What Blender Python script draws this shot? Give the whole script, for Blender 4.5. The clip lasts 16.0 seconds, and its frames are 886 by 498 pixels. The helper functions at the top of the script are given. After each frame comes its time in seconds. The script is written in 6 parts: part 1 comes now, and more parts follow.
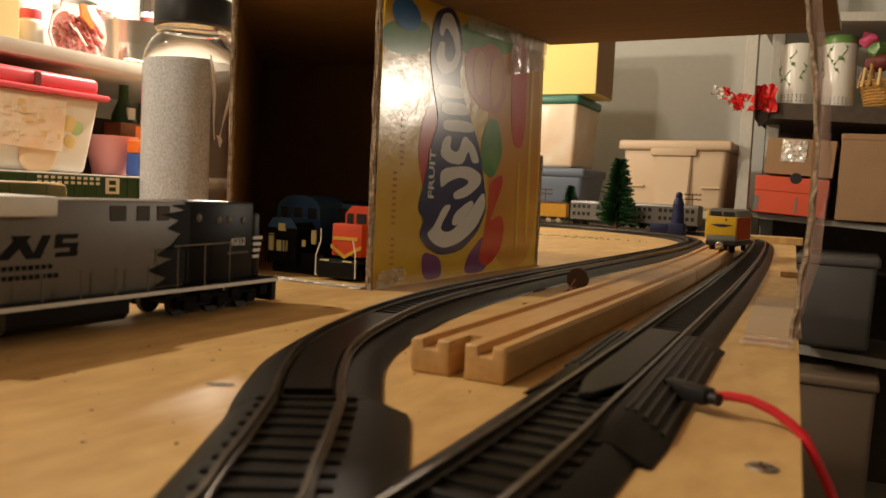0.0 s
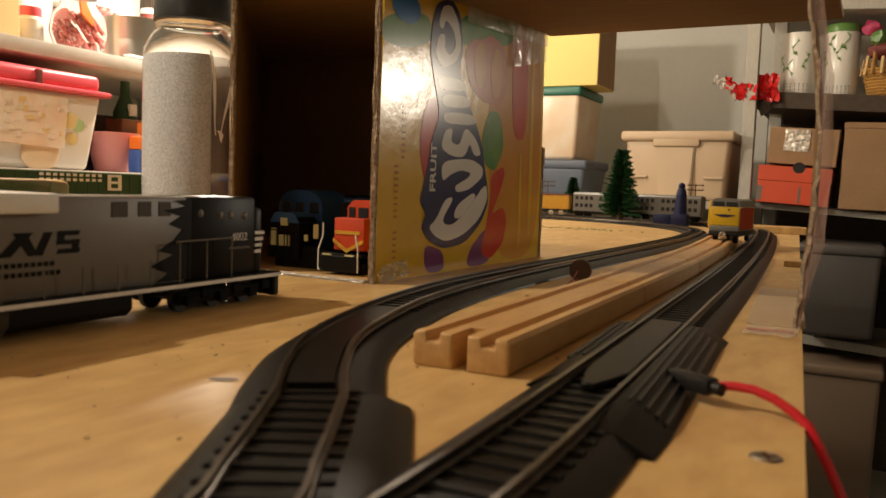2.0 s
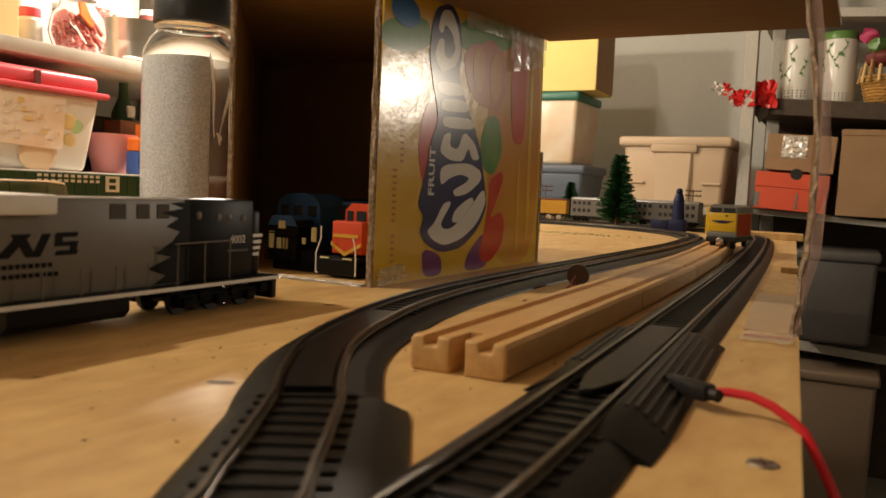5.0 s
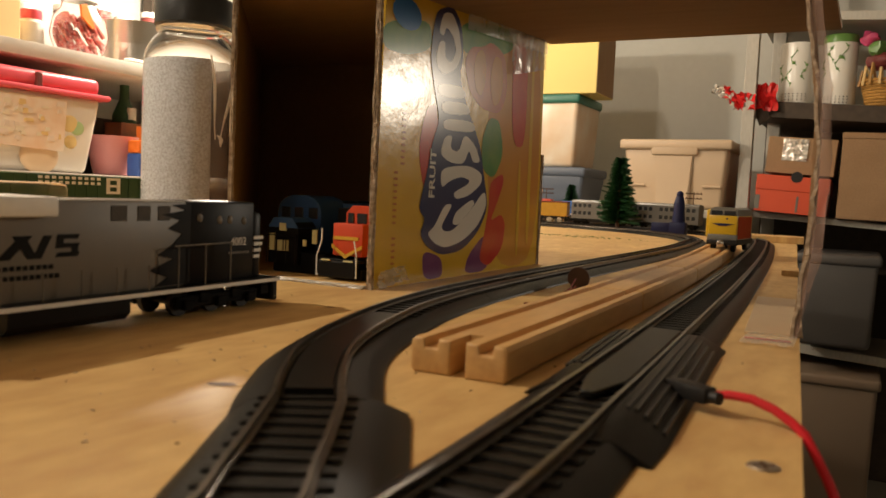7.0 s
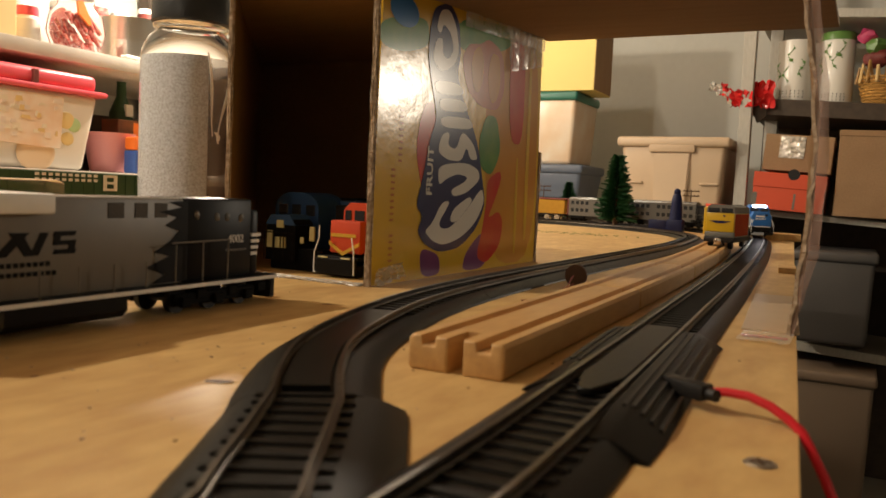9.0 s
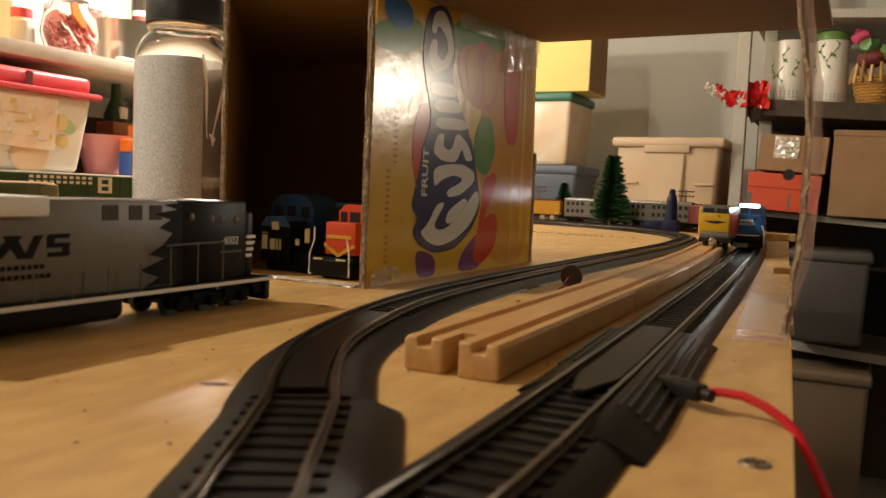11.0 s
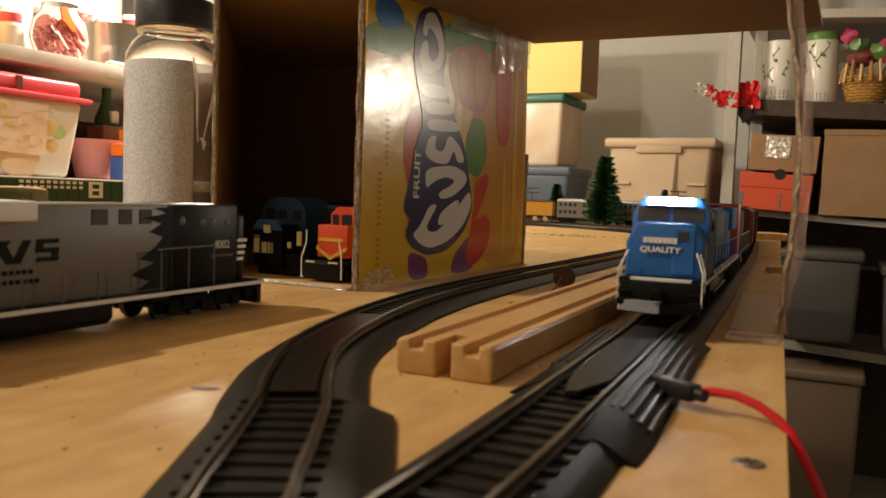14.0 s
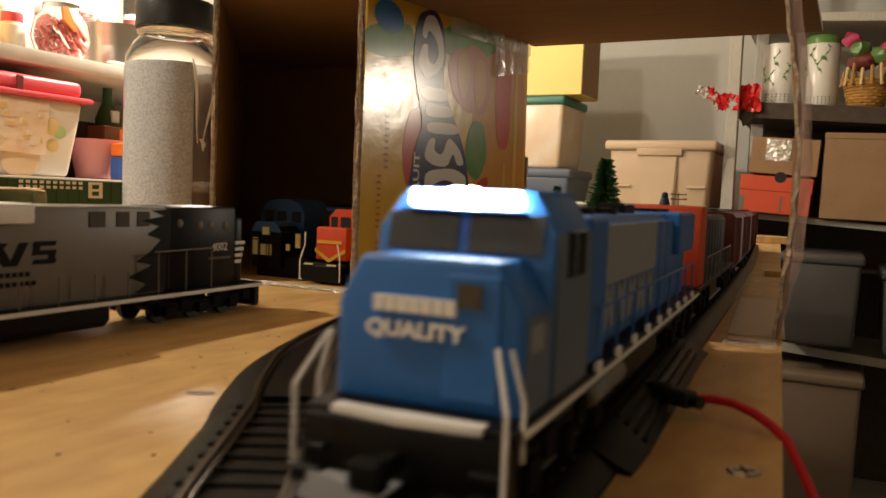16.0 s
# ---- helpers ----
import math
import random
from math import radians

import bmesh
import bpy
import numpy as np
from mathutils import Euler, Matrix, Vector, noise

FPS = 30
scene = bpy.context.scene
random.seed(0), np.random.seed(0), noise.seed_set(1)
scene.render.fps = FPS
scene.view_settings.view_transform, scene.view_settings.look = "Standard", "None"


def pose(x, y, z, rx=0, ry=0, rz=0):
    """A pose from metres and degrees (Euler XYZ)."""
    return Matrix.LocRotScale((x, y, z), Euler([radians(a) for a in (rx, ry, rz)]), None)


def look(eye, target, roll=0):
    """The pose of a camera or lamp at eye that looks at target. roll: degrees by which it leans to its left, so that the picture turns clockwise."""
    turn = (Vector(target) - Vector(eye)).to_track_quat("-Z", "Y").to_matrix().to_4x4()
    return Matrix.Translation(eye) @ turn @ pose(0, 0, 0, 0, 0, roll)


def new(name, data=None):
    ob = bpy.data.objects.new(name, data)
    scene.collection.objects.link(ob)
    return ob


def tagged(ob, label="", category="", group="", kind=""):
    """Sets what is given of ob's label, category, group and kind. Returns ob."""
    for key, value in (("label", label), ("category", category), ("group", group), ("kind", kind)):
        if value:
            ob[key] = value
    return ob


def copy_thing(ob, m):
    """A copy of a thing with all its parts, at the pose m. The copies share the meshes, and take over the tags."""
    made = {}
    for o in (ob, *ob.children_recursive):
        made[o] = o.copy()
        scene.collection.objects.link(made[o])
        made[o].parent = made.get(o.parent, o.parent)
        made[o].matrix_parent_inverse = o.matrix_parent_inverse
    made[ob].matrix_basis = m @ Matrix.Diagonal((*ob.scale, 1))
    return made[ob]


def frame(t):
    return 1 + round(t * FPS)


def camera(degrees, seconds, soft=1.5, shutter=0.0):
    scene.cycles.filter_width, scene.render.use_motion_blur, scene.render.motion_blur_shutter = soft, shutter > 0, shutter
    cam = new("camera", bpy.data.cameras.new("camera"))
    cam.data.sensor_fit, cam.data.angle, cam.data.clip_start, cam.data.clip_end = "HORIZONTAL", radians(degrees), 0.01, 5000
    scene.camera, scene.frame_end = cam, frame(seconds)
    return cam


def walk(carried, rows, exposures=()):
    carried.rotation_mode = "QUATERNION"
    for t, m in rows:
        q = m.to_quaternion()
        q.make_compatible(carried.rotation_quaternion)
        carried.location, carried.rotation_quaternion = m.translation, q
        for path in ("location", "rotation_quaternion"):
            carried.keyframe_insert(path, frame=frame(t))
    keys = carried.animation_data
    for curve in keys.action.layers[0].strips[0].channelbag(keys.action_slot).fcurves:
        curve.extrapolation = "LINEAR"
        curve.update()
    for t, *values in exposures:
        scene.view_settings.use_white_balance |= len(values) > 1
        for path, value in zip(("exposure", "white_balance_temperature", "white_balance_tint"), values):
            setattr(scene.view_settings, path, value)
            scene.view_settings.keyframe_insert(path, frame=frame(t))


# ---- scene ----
# ---- camera ----
cam = camera(58.5, 16.0, soft=1.6, shutter=0.5)
cam.data.dof.use_dof, cam.data.dof.focus_distance, cam.data.dof.aperture_fstop = True, 0.9, 25
walk(cam, [
    (0.0, pose(-0.0001, -0.0000, 0.0600, 90 -3.876, 0, 27.502) @ pose(0, 0, 0, 0, 0, 2.675)),
    (0.5, pose(0.0000, 0.0002, 0.0601, 90 -3.968, 0, 27.504) @ pose(0, 0, 0, 0, 0, 2.531)),
    (1.0, pose(0.0002, 0.0007, 0.0599, 90 -4.219, 0, 27.548) @ pose(0, 0, 0, 0, 0, 2.132)),
    (1.5, pose(0.0006, 0.0008, 0.0599, 90 -4.412, 0, 27.676) @ pose(0, 0, 0, 0, 0, 1.856)),
    (2.0, pose(0.0002, 0.0006, 0.0598, 90 -4.368, 0, 27.708) @ pose(0, 0, 0, 0, 0, 2.071)),
    (2.5, pose(-0.0001, 0.0007, 0.0598, 90 -4.396, 0, 27.678) @ pose(0, 0, 0, 0, 0, 2.236)),
    (3.0, pose(0.0002, 0.0005, 0.0600, 90 -4.416, 0, 27.651) @ pose(0, 0, 0, 0, 0, 2.275)),
    (3.5, pose(-0.0000, 0.0002, 0.0600, 90 -4.217, 0, 27.610) @ pose(0, 0, 0, 0, 0, 2.480)),
    (4.0, pose(0.0001, 0.0004, 0.0600, 90 -4.177, 0, 27.516) @ pose(0, 0, 0, 0, 0, 2.399)),
    (6.5, pose(-0.0001, -0.0002, 0.0601, 90 -3.937, 0, 27.561) @ pose(0, 0, 0, 0, 0, 2.665)),
    (7.0, pose(0.0000, 0.0000, 0.0600, 90 -3.914, 0, 27.570) @ pose(0, 0, 0, 0, 0, 2.577)),
    (7.5, pose(0.0001, 0.0003, 0.0601, 90 -4.009, 0, 27.476) @ pose(0, 0, 0, 0, 0, 2.327)),
    (8.0, pose(0.0003, 0.0007, 0.0598, 90 -4.170, 0, 27.440) @ pose(0, 0, 0, 0, 0, 2.047)),
    (8.5, pose(0.0003, 0.0006, 0.0598, 90 -4.240, 0, 27.417) @ pose(0, 0, 0, 0, 0, 2.180)),
    (9.0, pose(-0.0000, -0.0000, 0.0600, 90 -4.108, 0, 27.377) @ pose(0, 0, 0, 0, 0, 2.609)),
    (11.5, pose(0.0003, 0.0001, 0.0601, 90 -3.983, 0, 27.016) @ pose(0, 0, 0, 0, 0, 2.429)),
    (12.0, pose(0.0001, -0.0001, 0.0601, 90 -3.740, 0, 27.011) @ pose(0, 0, 0, 0, 0, 2.697)),
    (12.5, pose(0.0001, -0.0002, 0.0601, 90 -3.572, 0, 26.864) @ pose(0, 0, 0, 0, 0, 2.698)),
    (13.0, pose(0.0004, 0.0005, 0.0601, 90 -3.601, 0, 26.731) @ pose(0, 0, 0, 0, 0, 2.389)),
    (13.5, pose(0.0003, 0.0012, 0.0599, 90 -3.750, 0, 26.623) @ pose(0, 0, 0, 0, 0, 2.028)),
    (14.0, pose(0.0003, 0.0013, 0.0599, 90 -3.840, 0, 26.602) @ pose(0, 0, 0, 0, 0, 1.991)),
    (14.5, pose(0.0001, 0.0008, 0.0599, 90 -3.723, 0, 26.611) @ pose(0, 0, 0, 0, 0, 2.384)),
    (15.0, pose(-0.0001, 0.0012, 0.0601, 90 -3.547, 0, 26.637) @ pose(0, 0, 0, 0, 0, 2.674)),
    (15.5, pose(-0.0004, 0.0023, 0.0603, 90 -3.508, 0, 26.643) @ pose(0, 0, 0, 0, 0, 2.633)),
    (16.0, pose(0.0011, 0.0022, 0.0612, 90 -3.769, 0, 26.633) @ pose(0, 0, 0, 0, 0, 2.268)),
])

# ---- world and light ----
MM = 0.001
world = bpy.data.worlds.new("basement")
scene.world = world
world.use_nodes = True
world.node_tree.nodes["Background"].inputs["Color"].default_value = (1.0, 0.78, 0.55, 1)
world.node_tree.nodes["Background"].inputs["Strength"].default_value = 0.016
scene.view_settings.exposure = 0.0


def bulb(name, x, y, z, watts, radius, colour):
    data = bpy.data.lights.new(name, "POINT")
    data.energy, data.shadow_soft_size, data.color = watts, radius, colour
    ob = new(name, data)
    ob.location = (x * MM, y * MM, z * MM)
    return ob


WARM = (1.0, 0.86, 0.68)
# unseen lights: first two placed from cast shadows, last two added as fill
bulb("unseen_light", -1110, -120, 1000, 50, 0.022, WARM)
bulb("unseen_light", -1435, 1520, 668, 40, 0.03, WARM)
bulb("unseen_light", -1000, 1900, 1150, 17, 0.035, WARM)
# weak front fill, added to lift faces turned to the camera
bulb("unseen_light", -350, -700, 650, 2.5, 0.04, WARM)
# unseen narrow spot, added to put the glare on the printed tunnel wall
lamp = bpy.data.lights.new("glare_spot", "SPOT")
lamp.energy, lamp.shadow_soft_size, lamp.color, lamp.spot_size, lamp.spot_blend = 18, 0.04, WARM, radians(15), 0.6
new("glare_spot", lamp).matrix_world = look((0.640, 1.900, 0.345), (-0.261, 0.53, 0.10))


# ---- materials ----
def material(name, colour, rough=0.6, metal=0.0, grain=0.0, grain_scale=300.0, stain=0.0, stain_scale=20.0,
             bump=0.0, bump_scale=400.0, emit=0.0, alpha=1.0, transmission=0.0, ior=1.45, random_tint=0.0, stretch=(1, 1, 1), coat=0.0, spec=0.5, dark=(0.0, 0.0, 0.0)):
    m = bpy.data.materials.new(name)
    m.use_nodes = True
    nt = m.node_tree
    b = nt.nodes["Principled BSDF"]
    b.inputs["Roughness"].default_value = rough
    b.inputs["Metallic"].default_value = metal
    b.inputs["Base Color"].default_value = (*colour, 1)
    b.inputs["Transmission Weight"].default_value = transmission
    b.inputs["IOR"].default_value = ior
    b.inputs["Coat Weight"].default_value = coat
    b.inputs["Alpha"].default_value = alpha
    b.inputs["Specular IOR Level"].default_value = spec
    if emit:
        b.inputs["Emission Color"].default_value = (*colour, 1)
        b.inputs["Emission Strength"].default_value = emit
    tc = nt.nodes.new("ShaderNodeTexCoord")
    mp = nt.nodes.new("ShaderNodeMapping")
    mp.inputs["Scale"].default_value = stretch
    nt.links.new(tc.outputs["Object"], mp.inputs["Vector"])
    out = None

    def layer(prev, scale, amount, detail):
        n = nt.nodes.new("ShaderNodeTexNoise")
        n.inputs["Scale"].default_value, n.inputs["Detail"].default_value = scale, detail
        nt.links.new(mp.outputs["Vector"], n.inputs["Vector"])
        ramp = nt.nodes.new("ShaderNodeMapRange")
        ramp.inputs["From Min"].default_value, ramp.inputs["From Max"].default_value = 0.35, 0.68
        ramp.inputs["To Min"].default_value, ramp.inputs["To Max"].default_value = 0.0, amount
        nt.links.new(n.outputs["Fac"], ramp.inputs["Value"])
        mix = nt.nodes.new("ShaderNodeMix")
        mix.data_type = "RGBA"
        nt.links.new(ramp.outputs["Result"], mix.inputs["Factor"])
        if prev is None:
            mix.inputs["A"].default_value = (*colour, 1)
        else:
            nt.links.new(prev, mix.inputs["A"])
        mix.inputs["B"].default_value = (*dark, 1)
        return mix.outputs["Result"]

    if grain:
        out = layer(out, grain_scale, grain, 4)
    if stain:
        out = layer(out, stain_scale, stain, 3)
    if random_tint:
        info = nt.nodes.new("ShaderNodeObjectInfo")
        hsv = nt.nodes.new("ShaderNodeHueSaturation")
        r = nt.nodes.new("ShaderNodeMapRange")
        r.inputs["To Min"].default_value, r.inputs["To Max"].default_value = 1 - random_tint, 1 + random_tint
        nt.links.new(info.outputs["Random"], r.inputs["Value"])
        nt.links.new(r.outputs["Result"], hsv.inputs["Value"])
        if out is None:
            hsv.inputs["Color"].default_value = (*colour, 1)
        else:
            nt.links.new(out, hsv.inputs["Color"])
        out = hsv.outputs["Color"]
    if out is not None:
        nt.links.new(out, b.inputs["Base Color"])
    if bump:
        n = nt.nodes.new("ShaderNodeTexNoise")
        n.inputs["Scale"].default_value, n.inputs["Detail"].default_value = bump_scale, 4
        nt.links.new(mp.outputs["Vector"], n.inputs["Vector"])
        bp = nt.nodes.new("ShaderNodeBump")
        bp.inputs["Strength"].default_value, bp.inputs["Distance"].default_value = bump, 0.001
        nt.links.new(n.outputs["Fac"], bp.inputs["Height"])
        nt.links.new(bp.outputs["Normal"], b.inputs["Normal"])
    return m


PLY = material("plywood", (0.66, 0.45, 0.185), 0.5, spec=0.28, grain=0.6, grain_scale=26, stain=0.55, stain_scale=7, bump=0.2, bump_scale=60, stretch=(4.5, 1.6, 1), dark=(0.42, 0.235, 0.09))
PLYEDGE = material("plywood_edge", (0.50, 0.34, 0.18), 0.7, grain=0.5, grain_scale=60, stretch=(1, 1, 12), dark=(0.2, 0.11, 0.05))
BEECH = material("beech", (0.60, 0.36, 0.14), 0.42, grain=0.35, grain_scale=60, stain=0.15, stain_scale=12, stretch=(6, 1, 6), bump=0.1, bump_scale=120, dark=(0.36, 0.18, 0.07))
GROOVE = material("wood_groove", (0.50, 0.27, 0.095), 0.6, grain=0.3, grain_scale=90, dark=(0.2, 0.1, 0.04))
ROADBED = material("black_roadbed", (0.0075, 0.0068, 0.006), 0.36, spec=0.12, grain=0.5, grain_scale=900, bump=0.12, bump_scale=1500, stain=0.3, stain_scale=60, dark=(0.013, 0.0115, 0.0095))
TIE = material("black_tie", (0.008, 0.0073, 0.0065), 0.4, spec=0.1, grain=0.5, grain_scale=700, random_tint=0.25, dark=(0.015, 0.0135, 0.012))
RAIL = material("dull_steel_rail", (0.15, 0.13, 0.11), 0.33, metal=0.85, grain=0.6, grain_scale=160, stain=0.4, stain_scale=40, dark=(0.06, 0.05, 0.04))
BLACKPL = material("black_plastic", (0.012, 0.011, 0.011), 0.45, spec=0.3, grain=0.4, grain_scale=500, bump=0.15, bump_scale=600, dark=(0.04, 0.035, 0.03))
CARD = material("brown_cardboard", (0.34, 0.21, 0.11), 0.8, grain=0.25, grain_scale=200, stain=0.25, stain_scale=14, bump=0.25, bump_scale=160, stretch=(1, 6, 1), dark=(0.2, 0.11, 0.05))
CARDEDGE = material("cut_cardboard_edge", (0.58, 0.45, 0.32), 0.45, grain=0.7, grain_scale=350, bump=1.0, bump_scale=500, dark=(0.2, 0.12, 0.06))
TAPE = material("clear_tape", (0.8, 0.74, 0.64), 0.15, alpha=0.36, bump=0.6, bump_scale=120)
EDGETAPE = material("brownish_clear_tape", (0.42, 0.27, 0.22), 0.14, alpha=0.5, bump=0.6, bump_scale=150, coat=0.8)
WALL = material("grey_painted_wall", (0.50, 0.50, 0.46), 0.85, grain=0.12, grain_scale=40, stain=0.2, stain_scale=3, bump=0.1, bump_scale=80, dark=(0.36, 0.35, 0.31))
CEIL = material("joist_ceiling", (0.35, 0.26, 0.17), 0.9, stain=0.4, stain_scale=3, dark=(0.15, 0.1, 0.06))
FLOORM = material("concrete_floor", (0.22, 0.21, 0.19), 0.8, stain=0.4, stain_scale=3, grain=0.2, grain_scale=60, dark=(0.1, 0.1, 0.09))
GREYWOOD = material("grey_painted_timber", (0.46, 0.44, 0.39), 0.7, grain=0.3, grain_scale=40, stretch=(4, 4, 1), dark=(0.26, 0.24, 0.2))
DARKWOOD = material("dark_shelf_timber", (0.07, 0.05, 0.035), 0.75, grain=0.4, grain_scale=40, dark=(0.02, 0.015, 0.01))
WHITEWOOD = material("white_painted_shelf", (0.62, 0.58, 0.52), 0.6, grain=0.2, grain_scale=30, stain=0.25, stain_scale=6, dark=(0.35, 0.31, 0.26))


# ---- mesh helpers, in millimetres ----
def box(bm, x0, x1, y0, y1, z0, z1, bevel=0.0, segs=2):
    r = bmesh.ops.create_cube(bm, size=1.0)
    for v in r["verts"]:
        v.co = Vector((x0 + (v.co.x + 0.5) * (x1 - x0), y0 + (v.co.y + 0.5) * (y1 - y0), z0 + (v.co.z + 0.5) * (z1 - z0)))
    if bevel:
        edges = list({e for v in r["verts"] for e in v.link_edges})
        bmesh.ops.bevel(bm, geom=edges, offset=bevel, segments=segs, affect="EDGES", profile=0.5)


def cyl(bm, p, r, h, axis="z", n=20, r2=None, bevel=0.0):
    """A cylinder or cone from p along the axis."""
    turn = {"z": Matrix(), "x": pose(0, 0, 0, 0, 90, 0), "y": pose(0, 0, 0, -90, 0, 0)}[axis]
    m = Matrix.Translation(p) @ turn @ Matrix.Translation((0, 0, h / 2))
    g = bmesh.ops.create_cone(bm, cap_ends=True, segments=n, radius1=r, radius2=r if r2 is None else r2, depth=h, matrix=m)
    if bevel:
        rim = [e for e in {e for v in g["verts"] for e in v.link_edges} if len(e.link_faces) == 2 and any(len(f.verts) > 4 for f in e.link_faces)]
        bmesh.ops.bevel(bm, geom=rim, offset=bevel, segments=2, affect="EDGES", profile=0.5)


def ball(bm, p, r, sx=1, sy=1, sz=1, n=16):
    bmesh.ops.create_uvsphere(bm, u_segments=n, v_segments=max(6, n // 2), radius=r, matrix=Matrix.Translation(p) @ Matrix.Diagonal((sx, sy, sz, 1)))


def prism(bm, outline, a, b, axis="x"):
    """The outline, pairs in the plane across the axis, drawn from a to b along it."""
    def put(u, v, w):
        return {"x": (w, u, v), "y": (u, w, v), "z": (u, v, w)}[axis]
    lo = [bm.verts.new(put(u, v, a)) for u, v in outline]
    hi = [bm.verts.new(put(u, v, b)) for u, v in outline]
    n = len(outline)
    bm.faces.new(lo), bm.faces.new(hi)
    for i in range(n):
        bm.faces.new((lo[i], lo[(i + 1) % n], hi[(i + 1) % n], hi[i]))
    bmesh.ops.recalc_face_normals(bm, faces=bm.faces[:])


def sweep(bm, path, profile, closed=True):
    """A profile of (side, height) pairs along a path of (x, y) or (x, y, z)."""
    rings = []
    pts = [Vector((*p, 0))[:3] if len(p) == 2 else p for p in path]
    pts = [Vector(p) for p in pts]
    for i, p in enumerate(pts):
        d = (pts[min(i + 1, len(pts) - 1)] - pts[max(i - 1, 0)]).normalized()
        side = d.cross(Vector((0, 0, 1))).normalized()
        up = side.cross(d)
        rings.append([bm.verts.new(p + side * s + up * h) for s, h in profile])
    n = len(profile)
    for a, b in zip(rings[:-1], rings[1:]):
        for i in range(n if closed else n - 1):
            bm.faces.new((a[i], a[(i + 1) % n], b[(i + 1) % n], b[i]))
    if closed:
        bm.faces.new(rings[0]), bm.faces.new(rings[-1])
    bmesh.ops.recalc_face_normals(bm, faces=bm.faces[:])


def tube(bm, path, r, n=8):
    sweep(bm, path, [(r * math.cos(2 * math.pi * i / n), r * math.sin(2 * math.pi * i / n)) for i in range(n)])


def mesh_of(name, bm, mat, smooth=True):
    bmesh.ops.scale(bm, vec=(MM, MM, MM), verts=bm.verts[:])
    me = bpy.data.meshes.new(name)
    bm.to_mesh(me)
    bm.free()
    me.materials.append(mat)
    if smooth:
        me.shade_smooth()
        me.set_sharp_from_angle(angle=radians(35))
    return me


def part(name, bm, mat, parent, label="", smooth=True):
    ob = new(name, mesh_of(name, bm, mat, smooth))
    ob.parent = parent
    if label:
        ob["label"] = label
    return ob


def piece(name, me, parent, m):
    ob = new(name, me)
    ob.parent = parent
    ob.matrix_basis = m
    return ob


def thing(name, x, y, z, rz=0.0, label="", category="", group="", kind=""):
    ob = new(name)
    ob.empty_display_size = 0.01
    ob.matrix_basis = pose(x * MM, y * MM, z * MM, 0, 0, rz)
    return tagged(ob, label, category, group, kind)


def solid(name, bm, mat, label="", category="", group="", kind="", smooth=True):
    return tagged(new(name, mesh_of(name, bm, mat, smooth)), label, category, group, kind)


def words(text, size, mat, parent, m, name="lettering", depth=0.15, stretch=1.0, bold=0.0):
    """Raised letters in the x-y plane of m, centred, cap height about size, in millimetres."""
    cu = bpy.data.curves.new(name, "FONT")
    cu.body, cu.size, cu.extrude, cu.align_x, cu.align_y = text, size * 1.4 * MM, depth * MM, "CENTER", "CENTER"
    cu.offset = bold * MM
    cu.resolution_u = 3
    tmp = bpy.data.objects.new("tmp", cu)
    scene.collection.objects.link(tmp)
    me = bpy.data.meshes.new_from_object(tmp.evaluated_get(bpy.context.evaluated_depsgraph_get()))
    bpy.data.objects.remove(tmp)
    me.transform(Matrix.Diagonal((stretch, 1, 1, 1)))
    me.materials.clear()
    me.materials.append(mat)
    ob = new(name, me)
    ob.parent = parent
    ob.matrix_basis = m
    return ob


# ---- room ----
def room():
    for name, ext in (("wall_north", (-2400, 1700, 3200, 3300)), ("wall_south", (-2400, 1700, -1700, -1600)),
                      ("wall_west", (-2100, -2000, -1700, 3300)), ("wall_east", (1700, 1800, -1700, 3300))):
        bm = bmesh.new()
        box(bm, *ext, -900, 1500)
        solid(name, bm, WALL, "grey painted basement wall, scuffed and uneven", "wall", kind="structure")
    bm = bmesh.new()
    box(bm, -2500, 1800, -1700, 3300, -950, -900)
    solid("floor", bm, FLOORM, "grey concrete basement floor", "floor", kind="structure")
    bm = bmesh.new()
    box(bm, -2500, 1800, -1700, 3300, 1500, 1550)
    solid("ceiling", bm, CEIL, "dark unfinished basement ceiling", "ceiling", kind="structure")


room()


# ---- the layout table ----
def table_edge(y):
    return 5.6 - 0.0645 * y


def table():
    t = thing("layout_table", 0, 0, 0, 0, "bare plywood train table with knots and pencil marks", "table")
    bm = bmesh.new()
    prism(bm, [(table_edge(-500), -500), (table_edge(2050), 2050), (-1400, 2050), (-1400, -500)], -18, 0, "z")
    part("tabletop", bm, PLY, t)
    bm = bmesh.new()
    a, b = table_edge(-500) - 12, table_edge(2050) - 12
    prism(bm, [(a, -490), (b, 2040), (b - 38, 2040), (a - 38, -490)], -108, -19, "z")
    part("apron", bm, PLYEDGE, t)
    for x, y in ((-60, -430), (-180, 1960), (-1340, -430), (-1340, 1960)):
        bm = bmesh.new()
        box(bm, x - 44, x + 44, y - 44, y + 44, -900, -19, 2)
        part("leg", bm, PLYEDGE, t)


table()


